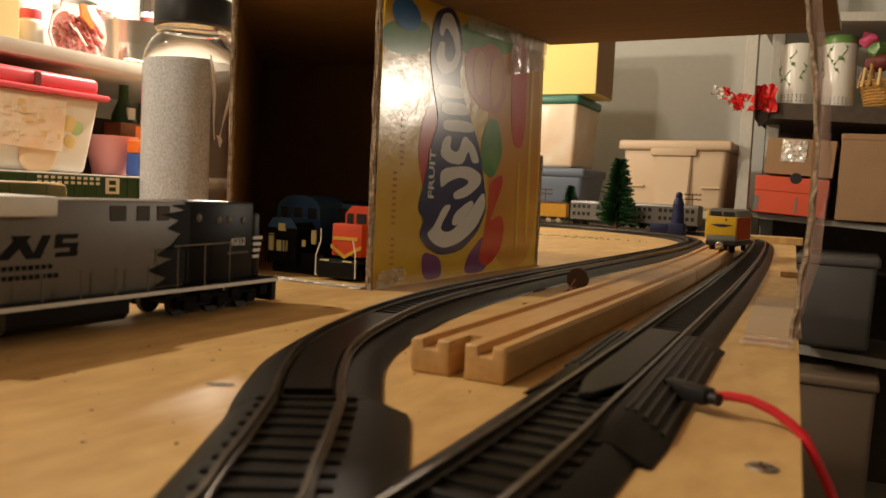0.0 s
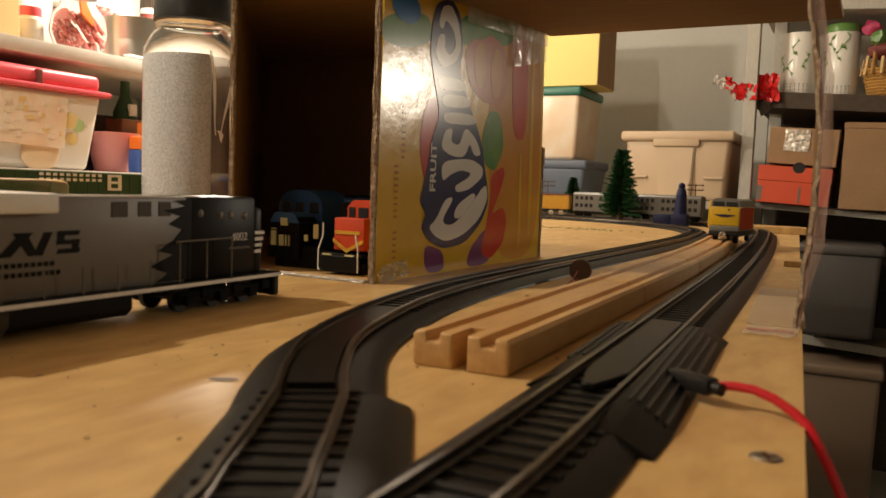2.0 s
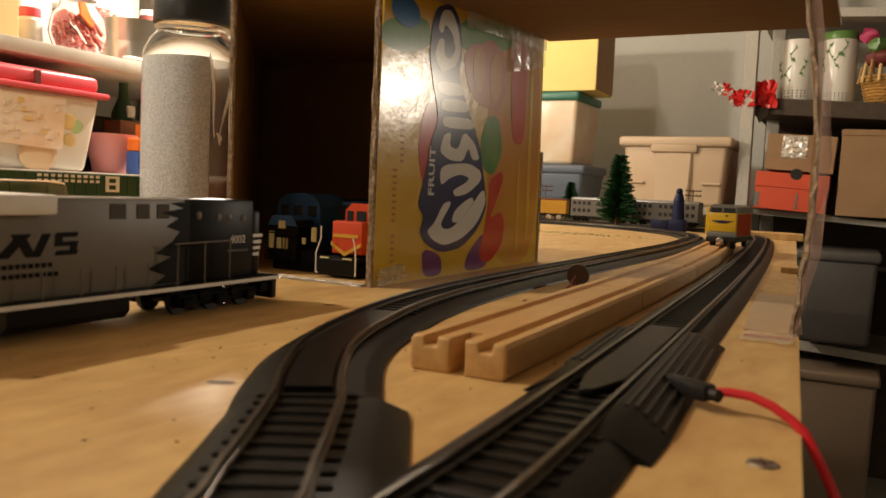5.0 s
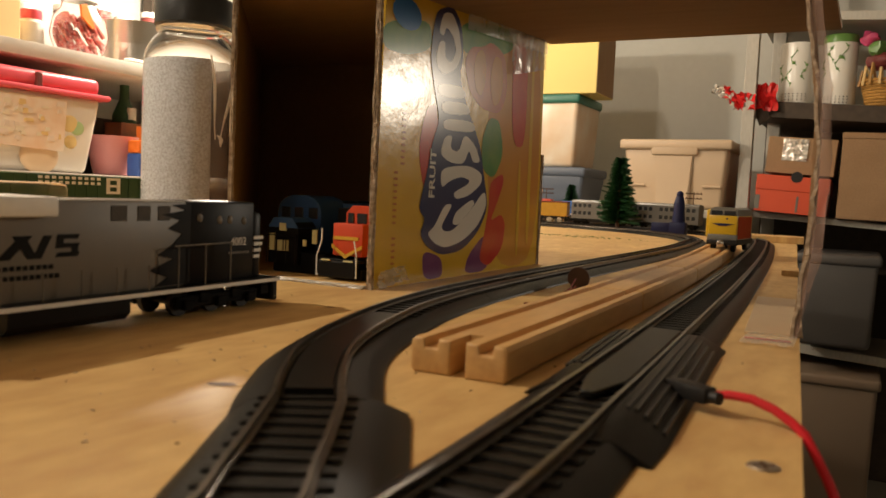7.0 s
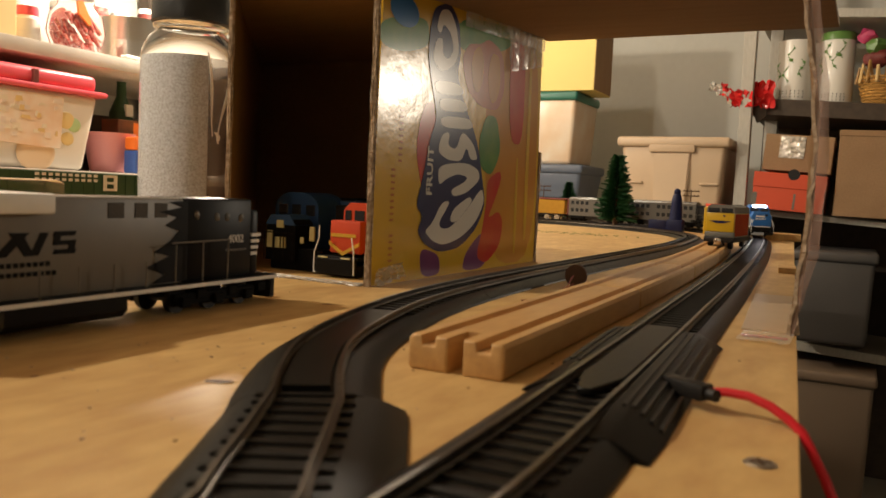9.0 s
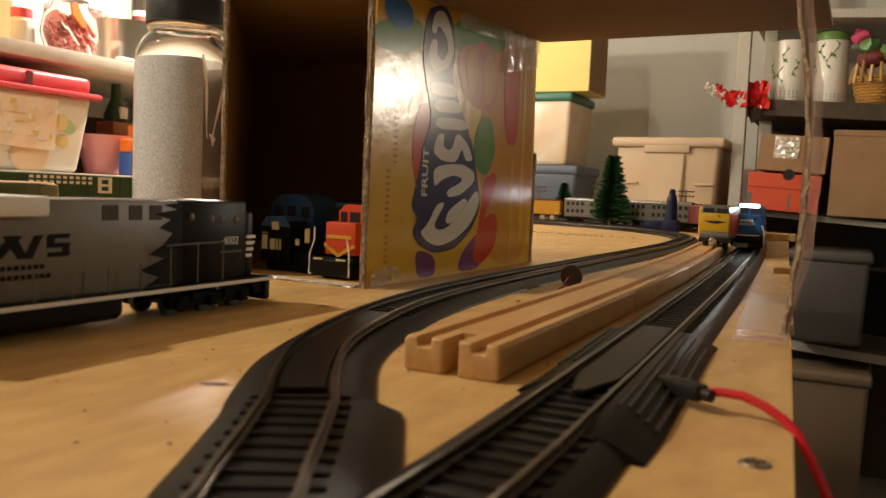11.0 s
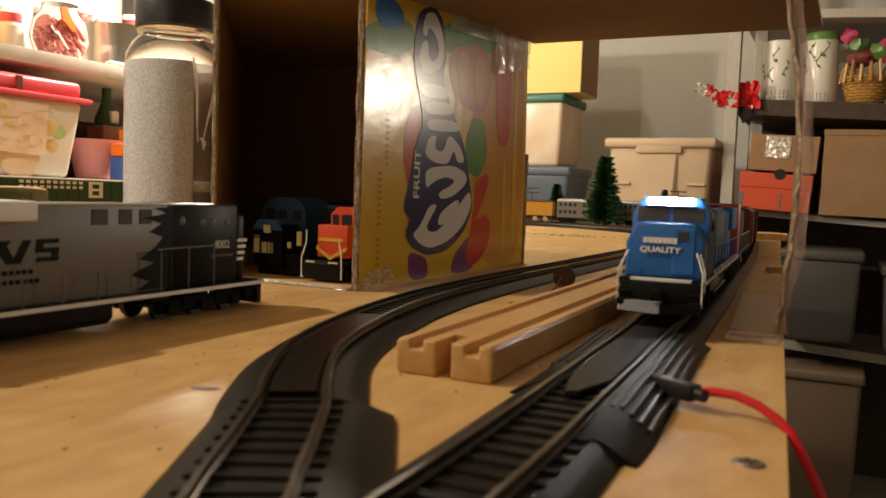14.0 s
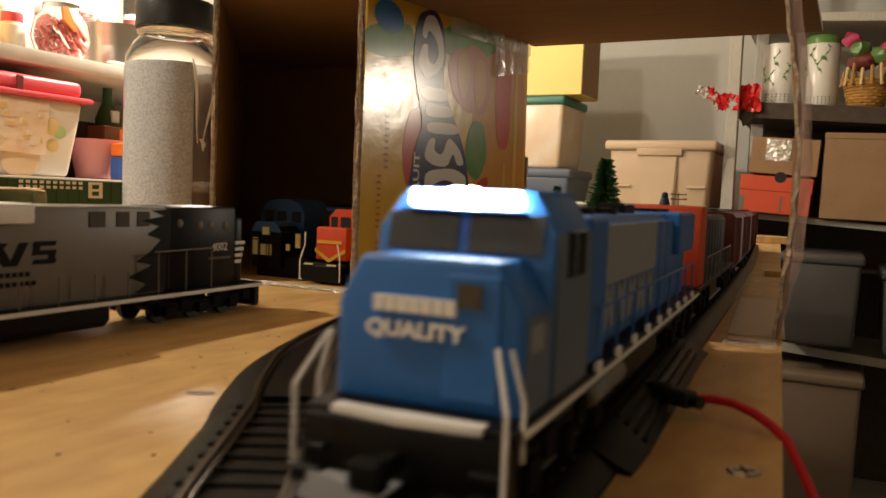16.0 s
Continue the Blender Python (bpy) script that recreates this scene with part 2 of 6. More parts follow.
# ---- tracks ----
def resample(pts, step):
    pts = [Vector(p) for p in pts]
    # smooth by Catmull-Rom, then even steps
    dense = []
    for i in range(len(pts) - 1):
        p0, p1, p2, p3 = pts[max(i - 1, 0)], pts[i], pts[i + 1], pts[min(i + 2, len(pts) - 1)]
        for k in range(12):
            u = k / 12
            dense.append(0.5 * ((2 * p1) + (p2 - p0) * u + (2 * p0 - 5 * p1 + 4 * p2 - p3) * u * u + (3 * p1 - p0 - 3 * p2 + p3) * u ** 3))
    dense.append(pts[-1])
    out, carry = [dense[0]], 0.0
    for a, b in zip(dense[:-1], dense[1:]):
        L = (b - a).length
        while carry + L >= step:
            a = a + (b - a) * ((step - carry) / L)
            L = (b - a).length
            out.append(a.copy())
            carry = 0.0
        carry += L
    return out


def arc(cx, cy, r, a0, a1, n):
    return [(cx + r * math.cos(radians(a0 + (a1 - a0) * i / n)), cy + r * math.sin(radians(a0 + (a1 - a0) * i / n))) for i in range(n + 1)]


OUTER = resample([(-59, -260), (-59, 0), (-60, 110), (-61, 160), (-63, 205), (-65, 252), (-68, 315), (-73, 416), (-77, 502), (-82, 598), (-95, 823), (-115, 1110)]
                 + arc(-698, 1355, 560, 4.6, 178, 20) + [(-1258, 1150), (-1258, 800), (-1258, 400), (-1258, -300)], 4.0)
INNER = resample([(-72, 56), (-79, 78), (-86, 97), (-89.6, 105), (-96.7, 117), (-105.4, 133), (-117, 153.5), (-122.8, 163.5), (-133.7, 179), (-145.6, 198), (-154.8, 214), (-163.5, 233), (-172, 257), (-184, 300), (-193, 345), (-200, 410),
                  (-204, 520), (-204, 680), (-204, 870), (-208, 1060)] + arc(-690, 1230, 466, 5, 175, 18) + [(-1156, 1000), (-1156, 500)], 4.0)
RAILZ = 8.0


def cumulative(path):
    s, out = 0.0, [0.0]
    for a, b in zip(path[:-1], path[1:]):
        s += (b - a).length
        out.append(s)
    return out


def track(path, label, y_detail, joints, plate=None, wide=0.0):
    t = thing("model_railway_track", 0, 0, 0, 0, label, "track", "roadbed tracks")
    cut = next((i for i, p in enumerate(path) if p.y > y_detail), len(path) - 1)
    # roadbed in sections with small steps at the joints
    marks = [0] + [min(range(len(path)), key=lambda i: (path[i] - Vector(j)).length) for j in joints] + [len(path) - 1]
    prof = [(-21, 0), (-20.6, 1), (-15, 4.6), (15, 4.6), (20.6, 1), (21, 0)]
    for a, b in zip(marks[:-1], marks[1:]):
        bm = bmesh.new()
        sec = [p.copy() for p in path[a:b + 1]]
        if len(sec) < 3:
            continue
        sec[-1] = sec[-1] + (sec[-2] - sec[-1]).normalized() * 0.6
        more = wide if a == 0 else 0.0
        sweep(bm, [(p.x, p.y, 0) for p in sec], [(u + (more if u > 20 else more * 0.5 if u > 0 else 0), v) for u, v in prof])
        part("roadbed", bm, ROADBED, t)
        for side in (-8.75, 8.75):
            bm = bmesh.new()
            c = side
            sweep(bm, [(p.x, p.y, 0) for p in sec], [(c - 1.3, 5.5), (c + 1.3, 5.5), (c + 1.0, 6.0), (c + 0.35, 6.2), (c + 0.4, 7.2), (c + 0.7, 7.4), (c + 0.65, 8.0), (c - 0.65, 8.0), (c - 0.7, 7.4), (c - 0.4, 7.2), (c - 0.35, 6.2), (c - 1.0, 6.0)])
            part("rail", bm, RAIL, t)
    bm = bmesh.new()
    box(bm, -13.2, 13.2, -1.3, 1.3, 4.2, 5.3, 0.25, 1)
    tie = mesh_of("tie", bm, TIE)
    step = 2
    rest = bmesh.new()
    for i in range(1, len(path) - 1, step):
        d = path[i + 1] - path[i - 1]
        ang = math.atan2(d.y, d.x) - math.pi / 2
        if plate and plate[0] < path[i].y < plate[1] and i < cut:
            continue
        if i < cut:
            if path[i].y > 30:
                piece("tie", tie, t, Matrix.Translation((path[i].x * MM, path[i].y * MM, 0)) @ Matrix.Rotation(ang, 4, "Z"))
        elif path[i].y > 30:
            m = Matrix.Translation((path[i].x, path[i].y, 4.95)) @ Matrix.Rotation(ang, 4, "Z") @ Matrix.Diagonal((29, 2.6, 1.5, 1))
            bmesh.ops.create_cube(rest, size=1.0, matrix=m)
    if plate:
        bm = bmesh.new()
        sweep(bm, [(p.x, p.y, 0) for p in path[:cut] if plate[0] < p.y < plate[1]], [(-6.6, 4.4), (6.6, 4.4), (6.6, 6.2), (6.2, 6.5), (-6.2, 6.5), (-6.6, 6.2)])
        part("infill_plate", bm, ROADBED, t, "plain black plate between the rails")
    tagged(part("tie_run", rest, TIE, t), kind="stuff")
    return t


track(OUTER, "black roadbed track with dull steel rails on plywood", 800, [(-69, 340), (-81, 560), (-98, 823), (-118, 1110)])
track(INNER, "curved black roadbed track with worn steel rails", 800, [(-125.5, 167), (-200, 410), (-204, 640), (-204, 870)], (168, 300), 6.0)


# ---- wooden toy track between the two tracks ----
def wooden_track():
    outline = [(-17.5, 1.2), (-16.3, 0), (16.3, 0), (17.5, 1.2), (17.5, 10.6), (16.2, 12), (12.6, 12), (12.2, 8.8), (7.8, 8.8), (7.4, 12),
               (-7.4, 12), (-7.8, 8.8), (-12.2, 8.8), (-12.6, 12), (-16.2, 12), (-17.5, 10.6)]
    ends = [((-113.5, 231), (-118.5, 432)), ((-118.6, 433.5), (-125, 634)), ((-125.1, 635.5), (-136, 836)), ((-136.1, 837.5), (-152, 1040)), ((-152.1, 1041.5), (-175, 1230))]
    for k, (a, b) in enumerate(ends):
        L = math.hypot(b[0] - a[0], b[1] - a[1])
        ang = math.degrees(math.atan2(-(b[0] - a[0]), b[1] - a[1]))
        t = thing("wooden_toy_track", a[0], a[1], 0, ang, "pale beech toy railway straight with two wheel grooves", "toy track", "wooden track straights")
        bm = bmesh.new()
        notch = 16 if k == 0 else 0.4
        if k == 0:
            # socket end: two cheeks with a keyhole slot between them
            left = [(-17.5, 1.2), (-16.3, 0), (-2.7, 0), (-2.7, 12), (-7.4, 12), (-7.8, 8.8), (-12.2, 8.8), (-12.6, 12), (-16.2, 12), (-17.5, 10.6)]
            right = [(-u, v) for u, v in reversed(left)]
            prism(bm, left, 0.0, notch, "y")
            prism(bm, right, 0.0, notch, "y")
        prism(bm, outline, notch, L, "y")
        bmesh.ops.remove_doubles(bm, verts=bm.verts[:], dist=0.001)
        rim = [e for e in bm.edges if all(abs(v.co.y - (0.0 if k == 0 else notch)) < 0.01 for v in e.verts) or all(abs(v.co.y - L) < 0.01 for v in e.verts)]
        bmesh.ops.bevel(bm, geom=rim, offset=1.1, segments=3, affect="EDGES", profile=0.5)
        part("plank", bm, BEECH, t)
        # groove floors in a darker tone that paints the shade of the recess
        for c in (-10, 10):
            bm = bmesh.new()
            box(bm, c - 2.1, c + 2.1, (1.2 if k == 0 else 1.6), L - 1.2, 8.5, 8.95)
            part("wheel_groove", bm, GROOVE, t, "wheel groove floor with its shade painted darker")


wooden_track()


# ---- cardboard tunnel ----
INK = material("dark_blue_ink", (0.035, 0.035, 0.09), 0.19, spec=0.3)
LOGO = material("white_ink", (0.62, 0.60, 0.55), 0.19, spec=0.3, grain=0.1, grain_scale=60, dark=(0.5, 0.45, 0.4))
YELLOWINK = material("yellow_print", (0.60, 0.36, 0.03), 0.2, spec=0.32, grain=0.2, grain_scale=30, stain=0.45, stain_scale=9, bump=0.25, bump_scale=70, dark=(0.50, 0.33, 0.03))
REDINK = material("red_print", (0.48, 0.04, 0.025), 0.19, spec=0.3, stain=0.3, stain_scale=30, dark=(0.55, 0.16, 0.03))
PURPLEINK = material("purple_print", (0.16, 0.05, 0.14), 0.19, spec=0.3)
GREENINK = material("green_print", (0.09, 0.22, 0.05), 0.19, spec=0.3, stain=0.5, stain_scale=40, dark=(0.2, 0.3, 0.06))
AMBERINK = material("amber_print", (0.42, 0.16, 0.03), 0.19, spec=0.3)
ORANGEINK = material("orange_print", (0.50, 0.20, 0.03), 0.19, spec=0.3, stain=0.5, stain_scale=12, dark=(0.55, 0.32, 0.04))
PINKINK = material("orange_pink_print", (0.46, 0.17, 0.07), 0.19, spec=0.3, stain=0.4, stain_scale=30, dark=(0.5, 0.07, 0.04))
BLUEINK = material("blue_print", (0.04, 0.17, 0.42), 0.19, spec=0.3)


def corrugated(bm, x0, x1, y0, y1, z0, z1, step, amount, seed):
    """A cut sheet with slightly ragged edges."""
    rnd = random.Random(seed)
    box(bm, x0, x1, y0, y1, z0, z1)
    bmesh.ops.subdivide_edges(bm, edges=bm.edges[:], cuts=step, use_grid_fill=True)
    for v in bm.verts:
        v.co += Vector((rnd.uniform(-1, 1), rnd.uniform(-1, 1), rnd.uniform(-1, 1))) * amount


def rounded(outline, n=5):
    """A closed outline, its corners eased."""
    out, k = [], len(outline)
    for i in range(k):
        p, q, r = Vector(outline[i - 1]), Vector(outline[i]), Vector(outline[(i + 1) % k])
        a, b = q + (p - q) * 0.38, q + (r - q) * 0.38
        for j in range(n):
            u = j / (n - 1)
            out.append(tuple(a * (1 - u) ** 2 + q * (2 * u * (1 - u)) + b * u * u))
    return out


def flat(bm, outline, x):
    f = bm.faces.new([bm.verts.new((x, u, v)) for u, v in rounded(outline)])
    f.normal_update()
    if f.normal.x < 0:
        f.normal_flip()


def blob(cy, cz, ry, rz, n=20, wob=0.0, seed=1):
    rnd = random.Random(seed)
    return [(cy + ry * math.cos(2 * math.pi * i / n) * (1 + rnd.uniform(-wob, wob)), cz + rz * math.sin(2 * math.pi * i / n) * (1 + rnd.uniform(-wob, wob))) for i in range(n)]


def tunnel():
    t = thing("cardboard_tunnel", 0, 0, 0, 0, "homemade tunnel cut from a printed snack carton and taped", "model tunnel")
    X0 = -261.0
    wall_out = [(408, -0.0), (690, 0.0), (680, 205), (412, 205)]
    bm = bmesh.new()
    prism(bm, wall_out, X0 - 3.5, X0, "x")
    wall = part("printed_wall", bm, YELLOWINK, t, "glossy yellow printed carton side")
    bm = bmesh.new()
    corrugated(bm, X0 - 2.6, X0 + 0.5, 405.8, 408.2, 0, 208, 22, 0.45, 3)
    part("cut_edge", bm, CARDEDGE, wall, "torn corrugated cardboard edge")
    bm = bmesh.new()
    corrugated(bm, X0 - 4, X0 + 0.8, 686, 690, 0, 100, 8, 0.7, 4)
    part("cut_edge", bm, CARDEDGE, wall)
    # print on the wall, y along the tunnel and z up
    P = X0 + 0.05
    def ink(name, outlines, mat, lift):
        for k, o in enumerate(outlines):
            bm = bmesh.new()
            flat(bm, o, P + lift * 0.09 + k * 0.025)
            part(name, bm, mat, wall)
    ink("print", [[(585, 2), (684, 2), (676, 200), (600, 196), (560, 130)]], ORANGEINK, -0.4)
    ink("print", [[(409, 163), (467, 176), (472, 157), (439, 147), (409, 147)], [(510, 186), (622, 199), (604, 176), (513, 160)]], GREENINK, 0)
    ink("print", [[(469, 22), (498, 16), (501, 1), (472, 1)], [(535, 1), (541, 15), (569, 31), (586, 22), (577, 1)]], PURPLEINK, 0.3)
    ink("print", [[(575, 72), (599, 80), (603, 73), (590, 54), (578, 40), (600, 47), (610, 38), (606, 18), (580, 4), (560, 10), (569, 31), (575, 54)], blob(474, 92, 14, 30, 16, 0.1, 4)], REDINK, 1)
    ink("print", [[(520, 158), (531, 170), (551, 173), (566, 180), (594, 174), (601, 146), (588, 126), (551, 127), (530, 137)]], PINKINK, 1)
    ink("print", [blob(548, 154, 11, 17, 14, 0.1, 18), blob(578, 152, 12, 20, 14, 0.1, 19)], ORANGEINK, 2)
    ink("print", [[(555, 101), (567, 122), (588, 122), (599, 95), (582, 74), (560, 80)]], GREENINK, 2)
    ink("print", [[(607, 190), (642, 193), (645, 103), (615, 104)]], REDINK, 2)
    ink("print", [[(652, 188), (658, 189), (664, 20), (656, 20)], [(632, 92), (637, 92), (640, 10), (634, 10)]], YELLOWINK, 2)
    ink("print", [blob(437, 173, 18, 10)], BLUEINK, 3)
    # the brand mark: plain letter-like shapes, white on a dark outline
    ink("mark_outline", [[(475, 184), (498, 192), (513, 182), (518, 159), (513, 146), (525, 128), (542, 111), (554, 97), (561, 80), (573, 52), (558, 33), (530, 19), (496, 17), (474, 24),
                          (464, 33), (471, 43), (461, 50), (466, 62), (471, 76), (476, 95), (486, 111), (476, 133), (469, 151), (471, 170)]], INK, 4)
    ink("mark_letter", [[(474, 33), (485, 38), (498, 53), (512, 54), (494, 38), (499, 34), (512, 34), (537, 46), (565, 66), (570, 53), (555, 37), (529, 26), (502, 22), (485, 26)]], LOGO, 5)
    ink("mark_letter", [[(516, 48), (543, 58), (549, 54), (522, 38), (511, 39)]], LOGO, 5)
    ink("mark_letter", [[(492, 64), (490, 79), (535, 83), (558, 78), (559, 70), (537, 60), (515, 57), (511, 62), (533, 68), (538, 72), (522, 74), (504, 70)]], LOGO, 5)
    ink("mark_letter", [[(488, 88), (494, 101), (506, 103), (503, 93), (517, 91), (525, 106), (545, 98), (555, 86), (541, 85), (534, 95), (526, 83), (504, 83)]], LOGO, 5)
    ink("mark_letter", [[(490, 113), (538, 116), (545, 108), (492, 105)]], LOGO, 5)
    ink("mark_letter", [[(487, 125), (527, 128), (535, 120), (489, 116)]], LOGO, 5)
    ink("mark_letter", [[(479, 136), (518, 139), (527, 131), (483, 127)]], LOGO, 5)
    ink("mark_letter", [[(475, 150), (480, 164), (489, 166), (489, 155), (498, 152), (506, 161), (501, 171), (489, 176), (486, 168), (479, 170), (484, 184), (498, 187), (509, 177), (515, 161), (507, 149), (487, 142)]], LOGO, 5)
    words("FRUIT", 8, LOGO, wall, Matrix.Translation(((P + 0.6) * MM, 0.4785, 0.074)) @ Matrix(((0, 0, 1, 0), (0, -1, 0, 0), (1, 0, 0, 0), (0, 0, 0, 1))), "print", 0.05, 1.15, 0.25)
    for y, z0, z1 in ((428, 14, 34), (428, 40, 74), (436, 78, 112)):
        ink("print_letter", [[(y, z0 + i), (y + 5, z0 + i), (y + 5, z0 + i + 1.6), (y, z0 + i + 1.6)] for i in range(0, int(z1 - z0), 4)], AMBERINK, 1)
    # roof, right wall and their edges
    bm = bmesh.new()
    prism(bm, [(408, 184), (700, 203), (700, 207), (408, 188)], X0 - 2, -22, "x")
    part("roof", bm, CARD, t, "plain brown cardboard roof sheet")
    bm = bmesh.new()
    prism(bm, [(-22.5, 0), (-18.7, 52), (-19, 105), (-30, 186), (-32, 186), (-21, 105), (-20.7, 52), (-24.5, 0)], 404, 436, "y")
    part("side_wall", bm, CARD, t)
    bm = bmesh.new()
    rnd = random.Random(8)
    pts = [(-23.5, 0), (-22, 25), (-19.6, 40), (-19.5, 54), (-18.5, 83), (-21, 117), (-27, 152), (-31, 186)]
    rings = []
    for i in range(len(pts) - 1):
        for k in range(5):
            u = k / 5
            rings.append(Vector((pts[i][0] * (1 - u) + pts[i + 1][0] * u + rnd.uniform(-0.8, 0.8), 403 + rnd.uniform(-0.6, 0.6), pts[i][1] * (1 - u) + pts[i + 1][1] * u)))
    prev = None
    for c in rings:
        r = [bm.verts.new(c + Vector((dx * 0.8, dy * 0.8, 0))) for dx, dy in ((-1, -1), (1, -1), (1, 1), (-1, 1))]
        if prev:
            for i in range(4):
                bm.faces.new((prev[i], prev[(i + 1) % 4], r[(i + 1) % 4], r[i]))
        prev = r
    bmesh.ops.recalc_face_normals(bm, faces=bm.faces[:])
    part("cut_edge", bm, CARDEDGE, t, "ragged taped cardboard edge")
    # clear tape folded over that edge, wrinkled
    bm = bmesh.new()
    rnd = random.Random(81)
    rows = []
    for k in range(25):
        z = k * 186 / 24
        i = max(j for j in range(len(pts) - 1) if pts[j][1] <= z)
        u = (z - pts[i][1]) / (pts[i + 1][1] - pts[i][1])
        x = pts[i][0] * (1 - u) + pts[i + 1][0] * u
        w = 2.0 + 4.2 * min(1.0, z / 40)
        rows.append([bm.verts.new((x + w * c / 4 + rnd.uniform(-0.4, 0.4), 402.6 + rnd.uniform(-0.9, 0.9), z + rnd.uniform(-1, 1))) for c in range(5)])
    for lo, hi in zip(rows[:-1], rows[1:]):
        for i in range(4):
            bm.faces.new((lo[i], lo[i + 1], hi[i + 1], hi[i]))
    part("edge_tape", bm, EDGETAPE, t, "wrinkled clear tape folded over the cut edge")
    # dark chamber beside it
    bm = bmesh.new()
    prism(bm, [(-373, 406), (-588, 681), (-592, 681), (-377, 406)], 0, 188, "z")
    part("chamber_wall", bm, CARD, t, "brown cardboard inner wall in shade")
    bm = bmesh.new()
    prism(bm, [(-378, 407), (X0 - 4, 407), (X0 - 4, 684), (-594, 684)], 188.2, 192, "z")
    part("chamber_roof", bm, CARD, t)
    bm = bmesh.new()
    box(bm, -592, X0 - 4, 681.2, 684, 0, 188)
    part("chamber_back", bm, CARD, t)
    bm = bmesh.new()
    corrugated(bm, -375.6, -372.8, 404, 406.2, 0, 190, 18, 0.4, 9)
    part("cut_edge", bm, CARDEDGE, t)
    # sill of the chamber with crumpled tape, and tape over the corners
    bm = bmesh.new()
    corrugated(bm, -372, X0 - 5, 404, 409, 0.3, 1.6, 14, 0.6, 10)
    part("sill_tape", bm, TAPE, t, "crumpled clear packing tape")
    for k, (cy, cz, sy, sz) in enumerate(((428, 7, 17, 5), (600, 197, 80, 12), (640, 188, 38, 20))):
        bm = bmesh.new()
        bmesh.ops.create_grid(bm, x_segments=14, y_segments=6, size=1.0)
        rnd = random.Random(20 + k)
        for v in bm.verts:
            v.co = Vector((X0 + 2.6 + rnd.uniform(-1.0, 1.0) * (2.2 if k == 0 else 1.0), cy + v.co.x * sy, cz + v.co.y * sz + v.co.x * sz * 0.4))
        part("tape", bm, TAPE, t, "wrinkled clear packing tape")
    bm = bmesh.new()
    bmesh.ops.create_grid(bm, x_segments=16, y_segments=10, size=1.0)
    rnd = random.Random(30)
    for v in bm.verts:
        v.co = Vector((-32 + v.co.x * 11 + 0.0, 385 + v.co.y * 16 + 60 * (v.co.y > 2), 0.9 + rnd.uniform(0, 0.8)))
    part("tape", bm, TAPE, t, "clear tape holding the wall to the table")
    return t


tunnel()

# ---- rolling stock ----
CRBLUE = material("deep_blue_paint", (0.02, 0.135, 0.44), 0.42, stain=0.25, stain_scale=30, grain=0.1, grain_scale=200, dark=(0.012, 0.085, 0.30))
CRSIDE = material("grey_blue_side", (0.11, 0.14, 0.19), 0.42, grain=0.1, grain_scale=200, dark=(0.05, 0.07, 0.12))
SIDEGREY = material("pale_grey_paint", (0.30, 0.31, 0.33), 0.45, grain=0.15, grain_scale=200, dark=(0.2, 0.21, 0.24))
TANKGREY = material("dull_silver_tank", (0.22, 0.22, 0.22), 0.35, metal=0.5, grain=0.2, grain_scale=200, dark=(0.12, 0.12, 0.12))
WHITEPL = material("white_painted_plastic", (0.84, 0.83, 0.80), 0.45, grain=0.1, grain_scale=300, dark=(0.5, 0.48, 0.44))
SMOKED = material("dark_window_glass", (0.03, 0.032, 0.036), 0.08, coat=0.4)
LAMPON = material("lit_headlight", (1.0, 0.97, 0.92), 0.3, emit=85.0)
SIDEFRAME = material("dark_grey_truck", (0.006, 0.0055, 0.005), 0.65, spec=0.06, grain=0.4, grain_scale=400, dark=(0.018, 0.016, 0.014))
WHEELM = material("blackened_wheel", (0.035, 0.032, 0.03), 0.5, metal=0.6, grain=0.3, grain_scale=300, dark=(0.02, 0.018, 0.016))
ORANGE = material("orange_red_paint", (0.55, 0.06, 0.018), 0.42, grain=0.12, grain_scale=200, dark=(0.4, 0.03, 0.01))
MAROON = material("boxcar_red_paint", (0.16, 0.028, 0.022), 0.6, grain=0.3, grain_scale=120, dark=(0.08, 0.018, 0.014))
NSGREY = material("silver_grey_paint", (0.15, 0.135, 0.112), 0.42, grain=0.1, grain_scale=200, stain=0.15, stain_scale=20, dark=(0.21, 0.19, 0.16))
VENTGREY = material("shaded_grille", (0.07, 0.06, 0.05), 0.6, grain=0.5, grain_scale=900, stretch=(1, 6, 1), dark=(0.02, 0.018, 0.015))
BLACKP = material("black_paint", (0.006, 0.0055, 0.0055), 0.4, spec=0.16, grain=0.2, grain_scale=200, dark=(0.014, 0.013, 0.012))


def truck(parent, y, axles, pitch, w=34.0):
    """A bogie: side frames and wheels, z from the rail top."""
    half = pitch * (axles - 1) / 2 + 6
    bm = bmesh.new()
    for s in (-1, 1):
        box(bm, s * 13.2 - 1.6, s * 13.2 + 1.6, y - half, y + half, 4.0, 9.5, 0.6, 1)
        for k in range(axles):
            yy = y + (k - (axles - 1) / 2) * pitch
            box(bm, s * 15.3 - 1.3, s * 15.3 + 1.3, yy - 3.0, yy + 3.0, 3.2, 8.0, 0.5, 1)
            box(bm, s * 14.6 - 1.1, s * 14.6 + 1.1, yy + pitch * 0.35, yy + pitch * 0.65, 6, 10.5, 0.4, 1)
    box(bm, -12, 12, y - 6, y + 6, 7, 13)
    tr = part("truck", bm, SIDEFRAME, parent)
    for k in range(axles):
        bm = bmesh.new()
        yy = y + (k - (axles - 1) / 2) * pitch
        for s in (-1, 1):
            cyl(bm, (s * 8.8 - 1.4, yy, 6.0), 6.0, 2.8, "x", 20)
        cyl(bm, (-9, yy, 6.0), 1.2, 18, "x", 10)
        part("wheelset", bm, WHEELM, tr)


